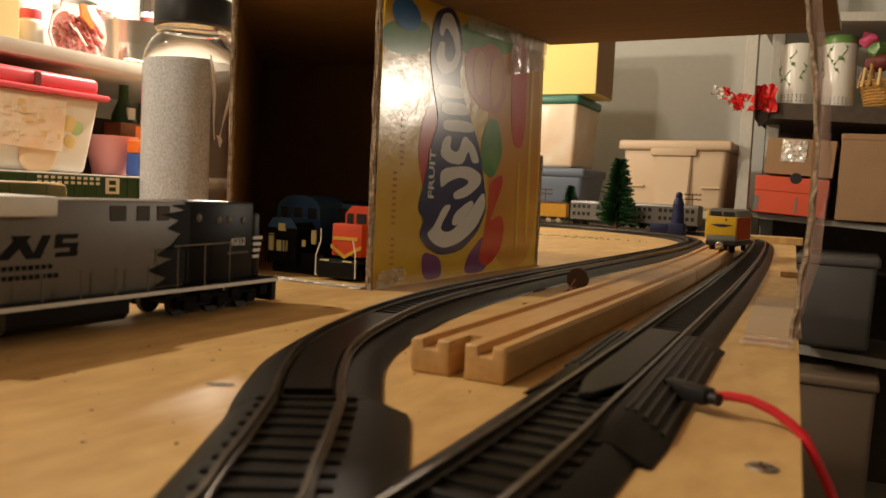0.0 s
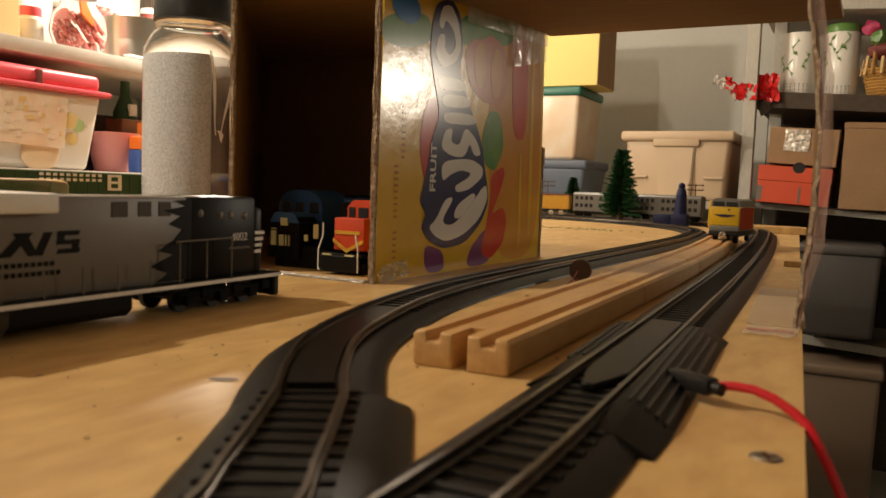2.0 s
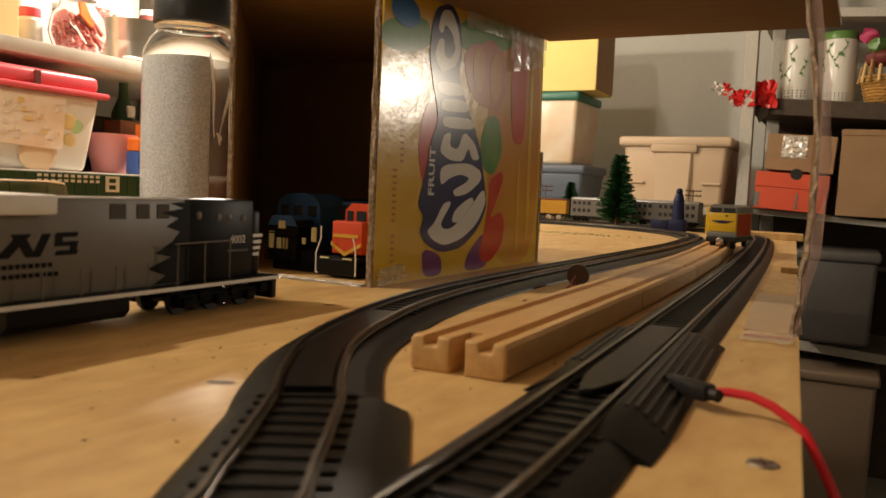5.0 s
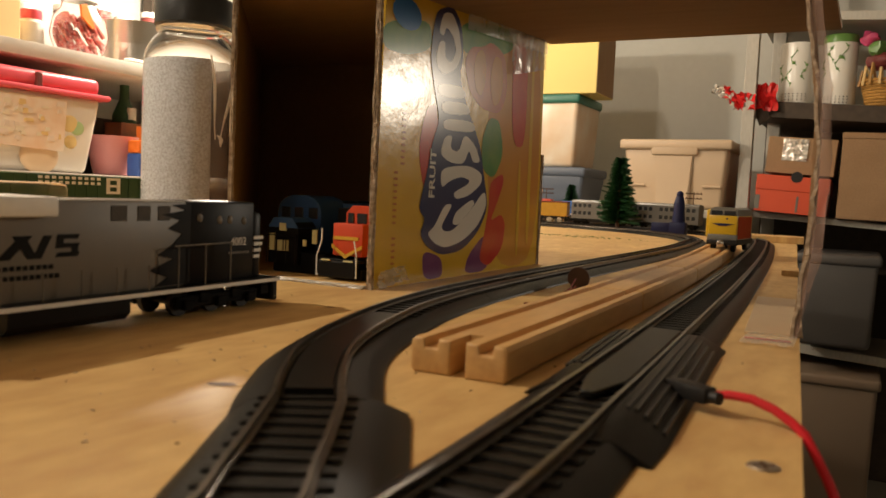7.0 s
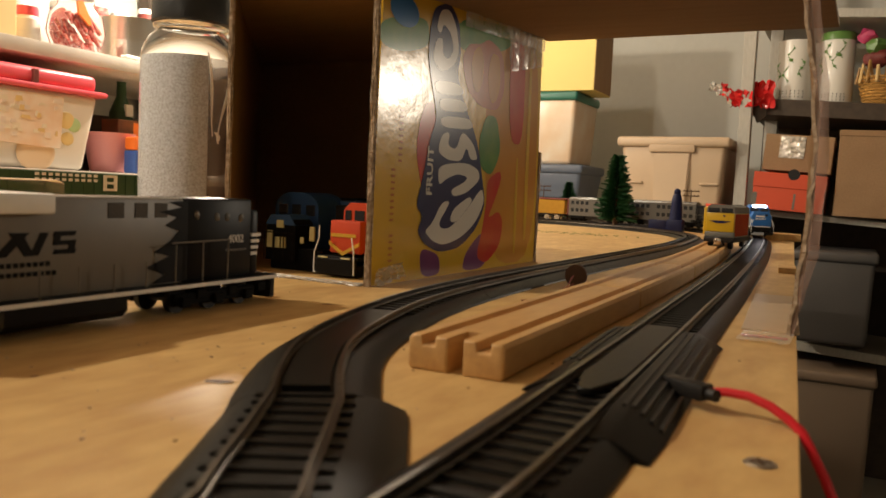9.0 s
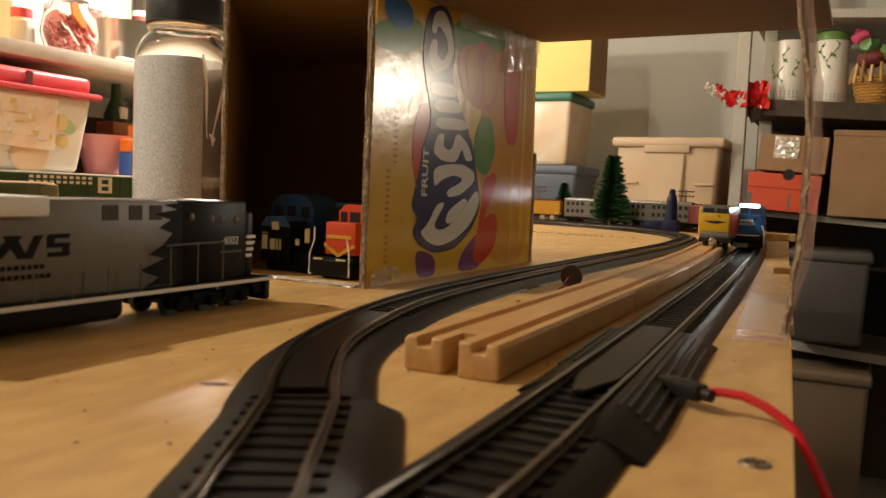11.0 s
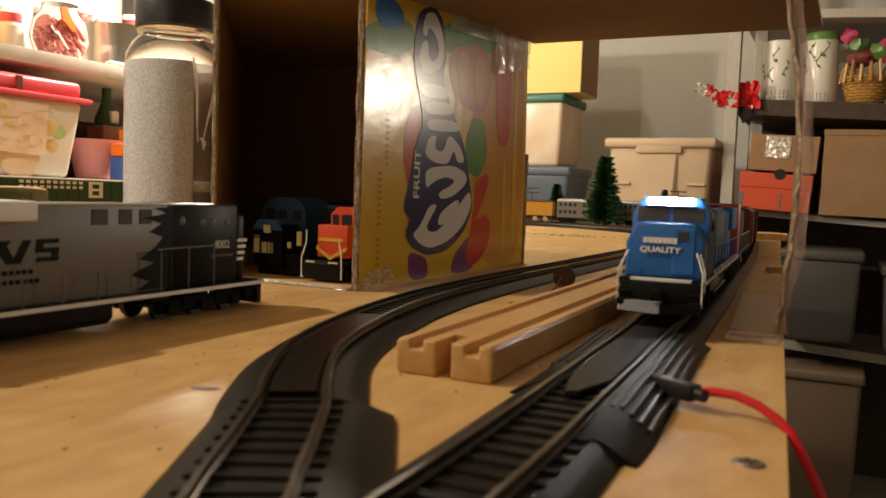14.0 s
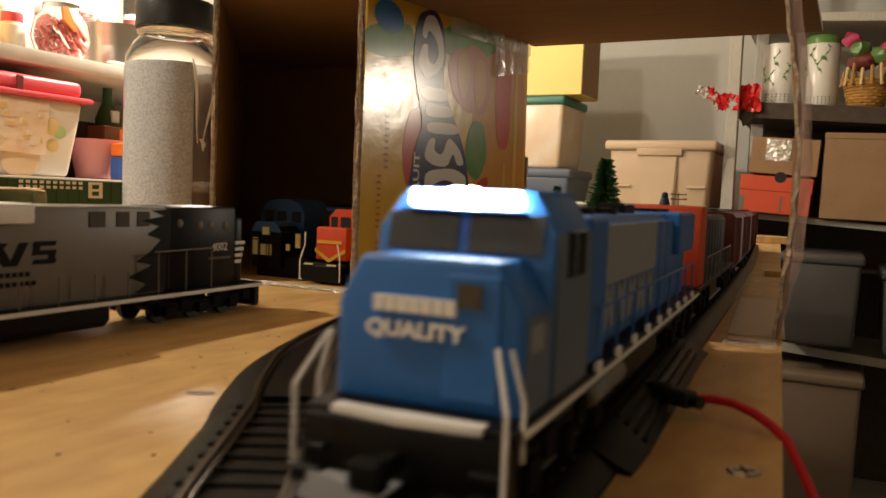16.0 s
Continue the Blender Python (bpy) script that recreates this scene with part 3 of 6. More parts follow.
def rail_bar(bm, pts, r=0.45):
    for a, b in zip(pts[:-1], pts[1:]):
        a, b = Vector(a), Vector(b)
        d = b - a
        m = Matrix.Translation((a + b) / 2) @ d.to_track_quat("Z", "Y").to_matrix().to_4x4()
        bmesh.ops.create_cone(bm, cap_ends=True, segments=8, radius1=r, radius2=r, depth=d.length + r, matrix=m)


def coupler(parent, y, sgn):
    bm = bmesh.new()
    box(bm, -1.5, 1.5, min(y, y + sgn * 7), max(y, y + sgn * 7), 7.5, 10.5, 0.4, 1)
    box(bm, -3.0, 2.6, min(y + sgn * 6, y + sgn * 10), max(y + sgn * 6, y + sgn * 10), 6.5, 11.5, 0.8, 1)
    part("coupler", bm, SIDEFRAME, parent)


def blue_engine():
    """Nose at y = 0, the tail towards +y, z from the rail top."""
    t = thing("model_locomotive", 0, 0, 0, 0, "blue wide-nosed model diesel locomotive with white handrails and lit headlights", "model locomotive")
    L = 248
    bm = bmesh.new()
    box(bm, -17.5, 17.5, 6, L - 6, 12.4, 15.2, 0.4, 1)
    box(bm, -15, 15, 30, L - 30, 9, 12.4)
    part("frame", bm, BLACKP, t)
    bm = bmesh.new()
    for s in (-1, 1):
        box(bm, min(s * 17.5, s * 17.9), max(s * 17.5, s * 17.9), 10, L - 8, 13.6, 14.6)
    part("sill_stripe", bm, WHITEPL, t, "white walkway edge stripe")
    # nose, with chamfered shoulders
    bm = bmesh.new()
    prism(bm, [(-16, 15), (16, 15), (16, 32), (12, 40.3), (-12, 40.3), (-16, 32)], 12.5, 27, "y")
    bmesh.ops.bevel(bm, geom=bm.edges[:], offset=1.1, segments=3, affect="EDGES", profile=0.5)
    part("nose", bm, CRBLUE, t, "glossy blue nose")
    bm = bmesh.new()
    prism(bm, [(3.4, 17), (12.4, 17), (12.4, 38), (3.4, 38)], 11.9, 13.2, "y")
    bmesh.ops.bevel(bm, geom=bm.edges[:], offset=0.35, segments=1, affect="EDGES")
    door = part("nose_door", bm, CRBLUE, t)
    bm = bmesh.new()
    box(bm, 5.4, 9.4, 11.5, 12.3, 32.6, 36.6)
    part("pane", bm, SMOKED, door)
    # nose sides greyer than the front; the cab sides match
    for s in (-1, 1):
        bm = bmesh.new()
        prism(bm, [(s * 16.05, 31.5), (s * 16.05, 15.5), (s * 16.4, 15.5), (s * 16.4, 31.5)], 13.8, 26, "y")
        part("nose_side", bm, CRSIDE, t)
    for s in (-1, 1):
        bm = bmesh.new()
        prism(bm, [(15, 25.8), (21.5, 25.8), (21.5, 30.2), (15, 30.2)], min(s * 16.2, s * 16.6), max(s * 16.2, s * 16.6), "x")
        part("number_patch", bm, SIDEGREY, t, "pale grey panel")
    # cab
    bm = bmesh.new()
    rings = [[bm.verts.new((x, y, z)) for x, y in ((-w, f), (w, f), (w, 52), (-w, 52))] for w, f, z in ((16.2, 26, 15), (16.2, 26, 38.5), (16.2, 27.6, 45), (12.6, 29.2, 51.4))]
    for lo, hi in zip(rings[:-1], rings[1:]):
        for i in range(4):
            bm.faces.new((lo[i], lo[(i + 1) % 4], hi[(i + 1) % 4], hi[i]))
    bm.faces.new(rings[0]), bm.faces.new(rings[-1])
    bmesh.ops.recalc_face_normals(bm, faces=bm.faces[:])
    bmesh.ops.bevel(bm, geom=bm.edges[:], offset=0.6, segments=2, affect="EDGES", profile=0.5)
    cab = part("cab", bm, CRBLUE, t)
    # windscreens, in the sloping front
    slope = math.degrees(math.atan2(2.6, 10.5))
    for x0, x1 in ((-14.2, -1.0), (1.0, 14.2)):
        bm = bmesh.new()
        prism(bm, [(x0, 1.6), (x1, 1.6), (x1, 8.6), (x0, 8.6)], -0.25, 0.3, "y")
        w = part("windscreen", bm, SMOKED, cab)
        w.matrix_basis = Matrix.Translation((0, 0.0260, 0.0392)) @ Matrix.Rotation(radians(-slope), 4, "X")
    for s in (-1, 1):
        for y0, y1 in ((33, 38.5), (40, 46)):
            bm = bmesh.new()
            box(bm, min(s * 16.1, s * 16.9), max(s * 16.1, s * 16.9), y0, y1, 36.5, 45, 0.2, 1)
            part("side_window", bm, SMOKED, cab)
    bm = bmesh.new()
    box(bm, -12.4, 12.4, 29.6, 53, 50.8, 52.2, 0.6, 2)
    part("cab_roof", bm, CRBLUE, cab)
    for x0, x1 in ((-9.8, -3.2), (2.4, 9.6)):
        bm = bmesh.new()
        box(bm, x0 - 0.4, x1 + 0.4, 26.4, 29.0, 48.6, 51.8, 0.8, 3)
        part("number_light", bm, LAMPON, cab, "glowing white number board light")
    bm = bmesh.new()
    ball(bm, (-1.6, 27.2, 50.3), 2.2, 1, 0.8, 0.95)
    ball(bm, (1.2, 27.2, 50.3), 2.2, 1, 0.8, 0.95)
    part("headlight", bm, LAMPON, cab, "glowing twin headlight")
    # made-up ledge that blocks the lamps' downward spill
    bm = bmesh.new()
    box(bm, -11, 11, 25.6, 29.2, 47.9, 48.4, 0.15, 1)
    part("lamp_ledge", bm, CRBLUE, cab, "thin blue ledge added to keep lamp glow off the cab front")
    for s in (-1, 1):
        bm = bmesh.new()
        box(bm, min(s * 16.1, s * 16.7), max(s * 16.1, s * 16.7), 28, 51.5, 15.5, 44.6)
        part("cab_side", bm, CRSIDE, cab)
    # long hood
    bm = bmesh.new()
    prism(bm, [(-11.6, 15), (11.6, 15), (11.6, 45), (9.6, 47.4), (-9.6, 47.4), (-11.6, 45)], 52, 236, "y")
    hood = part("long_hood", bm, CRBLUE, t)
    for k in range(8):
        y0 = 72 + k * 14.6
        for s in (-1, 1):
            bm = bmesh.new()
            box(bm, min(s * 11.5, s * 13.4), max(s * 11.5, s * 13.4), y0, y0 + 13.6, 17.5, 45.5, 0.4, 1)
            part("hood_door", bm, CRBLUE, hood)
    for s in (-1, 1):
        bm = bmesh.new()
        a, b = (s * 13.3, s * 13.75) if s > 0 else (s * 13.75, s * 13.3)
        prism(bm, [(73, 38), (78, 31), (150, 31), (150, 45.3), (73, 45.3)], a, b, "x")
        part("side_panel", bm, SIDEGREY, hood, "pale grey upper hood side")
        for k in range(5):
            bm = bmesh.new()
            y = 80 + k * 14.2
            prism(bm, [(y, 20), (y + 3, 20), (y + 5, 26), (y + 7, 20), (y + 10, 20), (y + 10, 30.5), (y + 7, 30.5), (y + 5, 27.5), (y + 3, 30.5), (y, 30.5)], a, b, "x")
            part("emblem", bm, SIDEGREY, hood, "pale grey emblem stroke")
        bm = bmesh.new()
        cyl(bm, (s * 14.0, 62, 9.0), 3.4, 30, "y", 16, None, 0.8)
        part("air_tank", bm, TANKGREY, t, "dull silver air tank")
    bm = bmesh.new()
    box(bm, -16, 16, 54, 70, 16, 47.5, 0.8, 1)
    part("intake_box", bm, CRBLUE, hood)
    bm = bmesh.new()
    box(bm, -15.5, 15.5, 190, 232, 33, 48, 0.8, 1)
    part("radiator_box", bm, CRBLUE, hood)
    bm = bmesh.new()
    box(bm, -4, 4, 150, 166, 47.2, 50.5, 0.4, 1)
    part("exhaust_stack", bm, BLACKP, hood)
    for y in (92, 120, 200, 218):
        bm = bmesh.new()
        cyl(bm, (0, y, 47.2), 7.5, 1.9, "z", 24)
        part("roof_fan", bm, BLACKP, hood)
    bm = bmesh.new()
    cyl(bm, (-3, 64, 49), 1.2, 2.2, "z", 10)
    box(bm, -6, 6, 60, 63, 49.6, 51.4, 0.5, 1)
    part("horn", bm, BLACKP, t)
    # pilot, step and plough
    bm = bmesh.new()
    box(bm, -16.8, 16.8, 3.5, 9.5, 3.6, 14.2, 0.8, 2)
    pilot = part("pilot", bm, BLACKP, t)
    for s in (-1, 1):
        for y0, z0, z1 in ((0.8, 3.2, 6.0), (2.0, 8.4, 9.6)):
            bm = bmesh.new()
            box(bm, s * 14.5 - 2.8, s * 14.5 + 2.8, y0, 6, z0, z1, 0.4, 1)
            part("step", bm, BLACKP, pilot)
    bm = bmesh.new()
    prism(bm, [(-17, 3.4), (-16, 1.4), (0, -3.2), (1.2, -3.2), (1.2, 3.4)], 0.6, 5.4, "z")
    part("plough", bm, SIDEGREY, t, "pale worn snow plough blade")
    bm = bmesh.new()
    prism(bm, [(1.2, 3.4), (1.2, -3.2), (16, 1.4), (17, 3.4)], 0.8, 5.0, "z")
    part("plough", bm, BLACKP, t)
    bm = bmesh.new()
    prism(bm, [(-12.5, 5.2), (0, 3.6), (12.5, 5.0), (12.5, 8), (-12.5, 8)], 14.3, 15.5, "z")
    part("step_edge", bm, WHITEPL, t, "white front walkway edge")
    for s in (-1, 1):
        bm = bmesh.new()
        rail_bar(bm, [(s * 17.2, 2.0, 4.0), (s * 17.2, 2.0, 19), (s * 14.0, 6.5, 27.5)], 0.34)
        rail_bar(bm, [(s * 17.2, 2.0, 4.0), (s * 14.6, 1.5, 4.0)], 0.34)
        rail_bar(bm, [(s * 17.4, 9.5, 10), (s * 17.4, 9.5, 19), (s * 15.2, 9.5, 27)], 0.32)
        part("front_handrail", bm, WHITEPL, t, "white bent handrail")
        for k in range(9):
            y = 60 + k * 20
            bm = bmesh.new()
            rail_bar(bm, [(s * 16.8, y, 14.8), (s * 16.8, y, 28)], 0.3)
            part("stanchion", bm, CRBLUE, t)
            bm = bmesh.new()
            box(bm, s * 17.2 - 0.5, s * 17.2 + 0.5, y - 2.2, y + 2.2, 14.4, 17.0, 0.2, 1)
            part("step_light", bm, WHITEPL, t, "white stanchion foot")
        bm = bmesh.new()
        rail_bar(bm, [(s * 16.8, 60, 28), (s * 16.8, 220, 28)], 0.35)
        part("side_handrail", bm, CRBLUE, t)
    bm = bmesh.new()
    prism(bm, [(-14, 2.5), (14, 2.5), (15, 6), (15, 11), (-15, 11), (-15, 6)], 98, 150, "y")
    part("fuel_tank", bm, BLACKP, t)
    # lettering: brand word as plain bars, the other word in letters
    bm = bmesh.new()
    for i in range(7):
        x = -8.9 + i * 2.05
        prism(bm, [(x, 31.0), (x + 1.75, 31.0), (x + 1.75, 33.6), (x, 33.6)], 11.4, 12.6, "y")
    part("lettering", bm, WHITEPL, t, "row of white letter bars")
    words("QUALITY", 2.6, WHITEPL, t, Matrix.Translation((-0.0017, 0.0116, 0.0280)) @ Matrix.Rotation(radians(90), 4, "X"), "lettering", 0.3, 1.12, 0.12)
    truck(t, 44, 3, 23)
    truck(t, 204, 3, 23)
    coupler(t, 3, -1)
    coupler(t, L - 6, 1)
    return t


def second_engine():
    t = thing("model_locomotive", 0, 0, 0, 0, "orange and black model diesel locomotive with grey handrails", "model locomotive")
    L = 214
    bm = bmesh.new()
    box(bm, -17, 17, 6, L - 6, 12.2, 14.8, 0.4, 1)
    prism(bm, [(-14, 2.5), (14, 2.5), (14, 12), (-14, 12)], 84, 130, "y")
    part("frame", bm, BLACKP, t)
    bm = bmesh.new()
    box(bm, -16, 16, 10, 34, 14.8, 51.5, 1.0, 2)
    part("cab", bm, ORANGE, t, "orange end")
    bm = bmesh.new()
    prism(bm, [(-11, 14.8), (11, 14.8), (11, 44), (9, 46.5), (-9, 46.5), (-11, 44)], 34, L - 10, "y")
    hood = part("long_hood", bm, BLACKP, t)
    for k in range(8):
        for s in (-1, 1):
            bm = bmesh.new()
            box(bm, min(s * 10.9, s * 11.5), max(s * 10.9, s * 11.5), 44 + k * 18, 58 + k * 18, 18, 40, 0.25, 1)
            part("hood_door", bm, BLACKPL, hood)
    for s in (-1, 1):
        for k in range(8):
            bm = bmesh.new()
            rail_bar(bm, [(s * 16.4, 40 + k * 21, 14.5), (s * 16.4, 40 + k * 21, 27)], 0.4)
            part("stanchion", bm, NSGREY, t)
        bm = bmesh.new()
        rail_bar(bm, [(s * 16.4, 40, 27), (s * 16.4, 187, 27)], 0.4)
        part("handrail", bm, NSGREY, t)
    truck(t, 40, 3, 20)
    truck(t, L - 40, 3, 20)
    coupler(t, 3, -1)
    coupler(t, L - 6, 1)
    return t


def boxcar(mat, label, L=168, cat="model boxcar"):
    t = thing("model_boxcar", 0, 0, 0, 0, label, cat, "freight cars of the train")
    bm = bmesh.new()
    prism(bm, [(-16.5, 11), (16.5, 11), (16.5, 47), (14, 49.5), (0, 51), (-14, 49.5), (-16.5, 47)], 6, L - 6, "y")
    body = part("body", bm, mat, t)
    for s in (-1, 1):
        for k in range(15):
            y = 10 + k * (L - 22) / 14
            if abs(y - L / 2) > 14:
                bm = bmesh.new()
                box(bm, min(s * 16.4, s * 17.0), max(s * 16.4, s * 17.0), y, y + 1.0, 12, 46.5)
                part("rib", bm, mat, body)
        bm = bmesh.new()
        box(bm, min(s * 16.5, s * 17.3), max(s * 16.5, s * 17.3), L / 2 - 13, L / 2 + 13, 12.5, 46, 0.3, 1)
        part("door", bm, mat, t)
    bm = bmesh.new()
    box(bm, -4, 4, 6, L - 6, 51.2, 52.2)
    part("roof_walk", bm, BLACKPL, t)
    bm = bmesh.new()
    box(bm, -5, 5, 8, L - 8, 7, 11)
    part("underframe", bm, SIDEFRAME, t)
    truck(t, 28, 2, 20)
    truck(t, L - 28, 2, 20)
    coupler(t, 3, -1)
    return t


def ride_high(t, lift, wide):
    """Raises the body over its trucks, and widens it a little."""
    for ob in t.children:
        if ob.name.startswith("truck"):
            ob.matrix_basis = Matrix.Diagonal((wide, 1, 1.2, 1))
        else:
            ob.matrix_basis = Matrix.Diagonal((wide, 1, 1, 1)) @ Matrix.Translation((0, 0, lift * MM)) @ ob.matrix_basis
    return t


TRAIN = [(ride_high(blue_engine(), 2.8, 1.07), 44, 204, 256), (ride_high(second_engine(), 2.0, 1.0), 40, 174, 222)]
first_car = boxcar(MAROON, "dull maroon model boxcar with ribbed sides")
TRAIN.append((first_car, 28, 140, 174))
for k in range(3):
    TRAIN.append((copy_thing(first_car, Matrix()), 28, 140, 174))


# ---- parked locomotive beside the track ----
def grey_engine():
    """Its tail end towards +y at y = 0, the camera side at x = +18."""
    t = thing("model_locomotive", -280, 322.5, 0, 1.2, "grey and black model diesel locomotive parked on the plywood", "model locomotive")
    bm = bmesh.new()
    box(bm, -17.5, 17.8, -244, -1, 12.5, 14.2, 0.4, 1)
    part("walkway", bm, BLACKP, t)
    bm = bmesh.new()
    box(bm, 17.7, 18.3, -243, -2, 12.2, 13.9)
    part("sill_stripe", bm, WHITEPL, t, "white sill stripe")
    bm = bmesh.new()
    box(bm, -12, 12.5, -238, -62, 14, 52, 1.2, 2)
    hood = part("long_hood", bm, NSGREY, t, "silver-grey hood")
    bm = bmesh.new()
    box(bm, -12.1, 12.6, -61.9, -16, 14, 52.1, 1.4, 2)
    box(bm, -11, 11.5, -17, -9, 14, 47, 2.0, 2)
    part("tail_hood", bm, BLACKP, t, "black tail end of the hood")
    # jagged black mane running forward into the grey
    bm = bmesh.new()
    prism(bm, [(-60, 51), (-71, 50.2), (-63, 48), (-77, 46), (-66, 43.5), (-73, 40), (-65, 37.5), (-70, 33), (-79, 28.5), (-70, 26.5), (-84, 22), (-73, 18.5), (-80, 15), (-60, 15)], 12.4, 12.9, "x")
    part("mane", bm, BLACKP, t, "jagged black paint flash")
    for y0, w in ((-103.6, 8.2), (-90, 7), (-79, 7)):
        bm = bmesh.new()
        box(bm, 12.3, 12.8, y0, y0 + w, 43.5, 49.8, 0.2, 1)
        part("vent", bm, VENTGREY, hood)
    bm = bmesh.new()
    box(bm, -17, 18, -190, -131, 45.5, 53, 1.2, 2)
    part("radiator", bm, WHITEPL, hood, "pale overhanging radiator top")
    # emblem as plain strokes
    bm = bmesh.new()
    prism(bm, [(-152, 30), (-147, 30), (-138, 38.5), (-143, 38.5)], 12.4, 12.75, "x")
    prism(bm, [(-146, 38.5), (-141, 38.5), (-136, 30), (-140, 30)], 12.5, 12.8, "x")
    prism(bm, [(-138, 30), (-134.5, 30), (-130, 38.5), (-133.5, 38.5)], 12.4, 12.75, "x")
    for z in (30.2, 33.6, 37.0):
        prism(bm, [(-128.5, z), (-119, z), (-118, z + 1.8), (-127.5, z + 1.8)], 12.4, 12.75, "x")
    prism(bm, [(-128.5, 33.6), (-125.5, 33.6), (-124.8, 38.5), (-127.6, 38.5)], 12.45, 12.8, "x")
    prism(bm, [(-122, 30.2), (-119.2, 30.2), (-118.4, 35.2), (-121.2, 35.2)], 12.45, 12.8, "x")
    for z, a, b in ((26, -152, -127), (22.5, -152, -124)):
        for k in range(int((b - a) / 2.6)):
            prism(bm, [(a + k * 2.6, z), (a + k * 2.6 + 1.7, z), (a + k * 2.6 + 1.7, z + 1.7), (a + k * 2.6, z + 1.7)], 12.4, 12.75, "x")
    bmesh.ops.translate(bm, verts=bm.verts[:], vec=Vector((0, -13 * MM, 0)))
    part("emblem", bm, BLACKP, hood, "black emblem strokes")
    m = Matrix.Translation((0.0129, -0.0278, 0.0327)) @ Matrix(((0, 0, 1, 0), (1, 0, 0, 0), (0, 1, 0, 0), (0, 0, 0, 1)))
    words("4002", 4.0, WHITEPL, t, m, "road_number", 0.1, 1.0)
    bm = bmesh.new()
    for k in range(9):
        prism(bm, [(-35 + k * 1.7, 27.0), (-34 + k * 1.7, 27.0), (-34 + k * 1.7, 28.1), (-35 + k * 1.7, 28.1)], 12.85, 13.1, "x")
    part("lettering", bm, NSGREY, t)
    bm = bmesh.new()
    for k, (z, w) in enumerate(((33.5, 7), (30.4, 6.2), (27.3, 5.4), (24.2, 4.6))):
        box(bm, 11.6, 12.2, -15.5, -15.5 + w, z, z + 1.6)
    part("stripe", bm, WHITEPL, t, "white warning stripes")
    for y, z in ((-54, 44.5), (-41, 43.5), (-34, 43.5), (-24, 43)):
        bm = bmesh.new()
        ball(bm, (12.4, y, z), 1.9, 0.5, 1, 1.1, 10)
        part("marker_light", bm, NSGREY, t)
    for k in range(13):
        y = -236 + k * 16.5
        bm = bmesh.new()
        rail_bar(bm, [(17.2, y, 14), (17.2, y, 25 if y < -74 else 32.7)], 0.34)
        part("stanchion", bm, NSGREY, t)
    bm = bmesh.new()
    rail_bar(bm, [(17.2, -73, 32.5), (17.2, -37, 33.0)], 0.4)
    part("handrail", bm, NSGREY, t)
    bm = bmesh.new()
    prism(bm, [(-13, 3), (13, 3), (16, 6), (16, 12.5), (-16, 12.5), (-16, 6)], -150, -96, "y")
    part("fuel_tank", bm, BLACKP, t)
    bm = bmesh.new()
    box(bm, -16, 16, -5, -0.5, 2, 13, 0.8, 1)
    part("pilot", bm, BLACKP, t)
    truck(t, -42, 3, 21)
    truck(t, -204, 3, 21)
    coupler(t, -3, 1)


grey_engine()


# ---- track fittings on the running track ----
def near_path(y):
    return min(OUTER[:260], key=lambda p: abs(p.y - y)).x


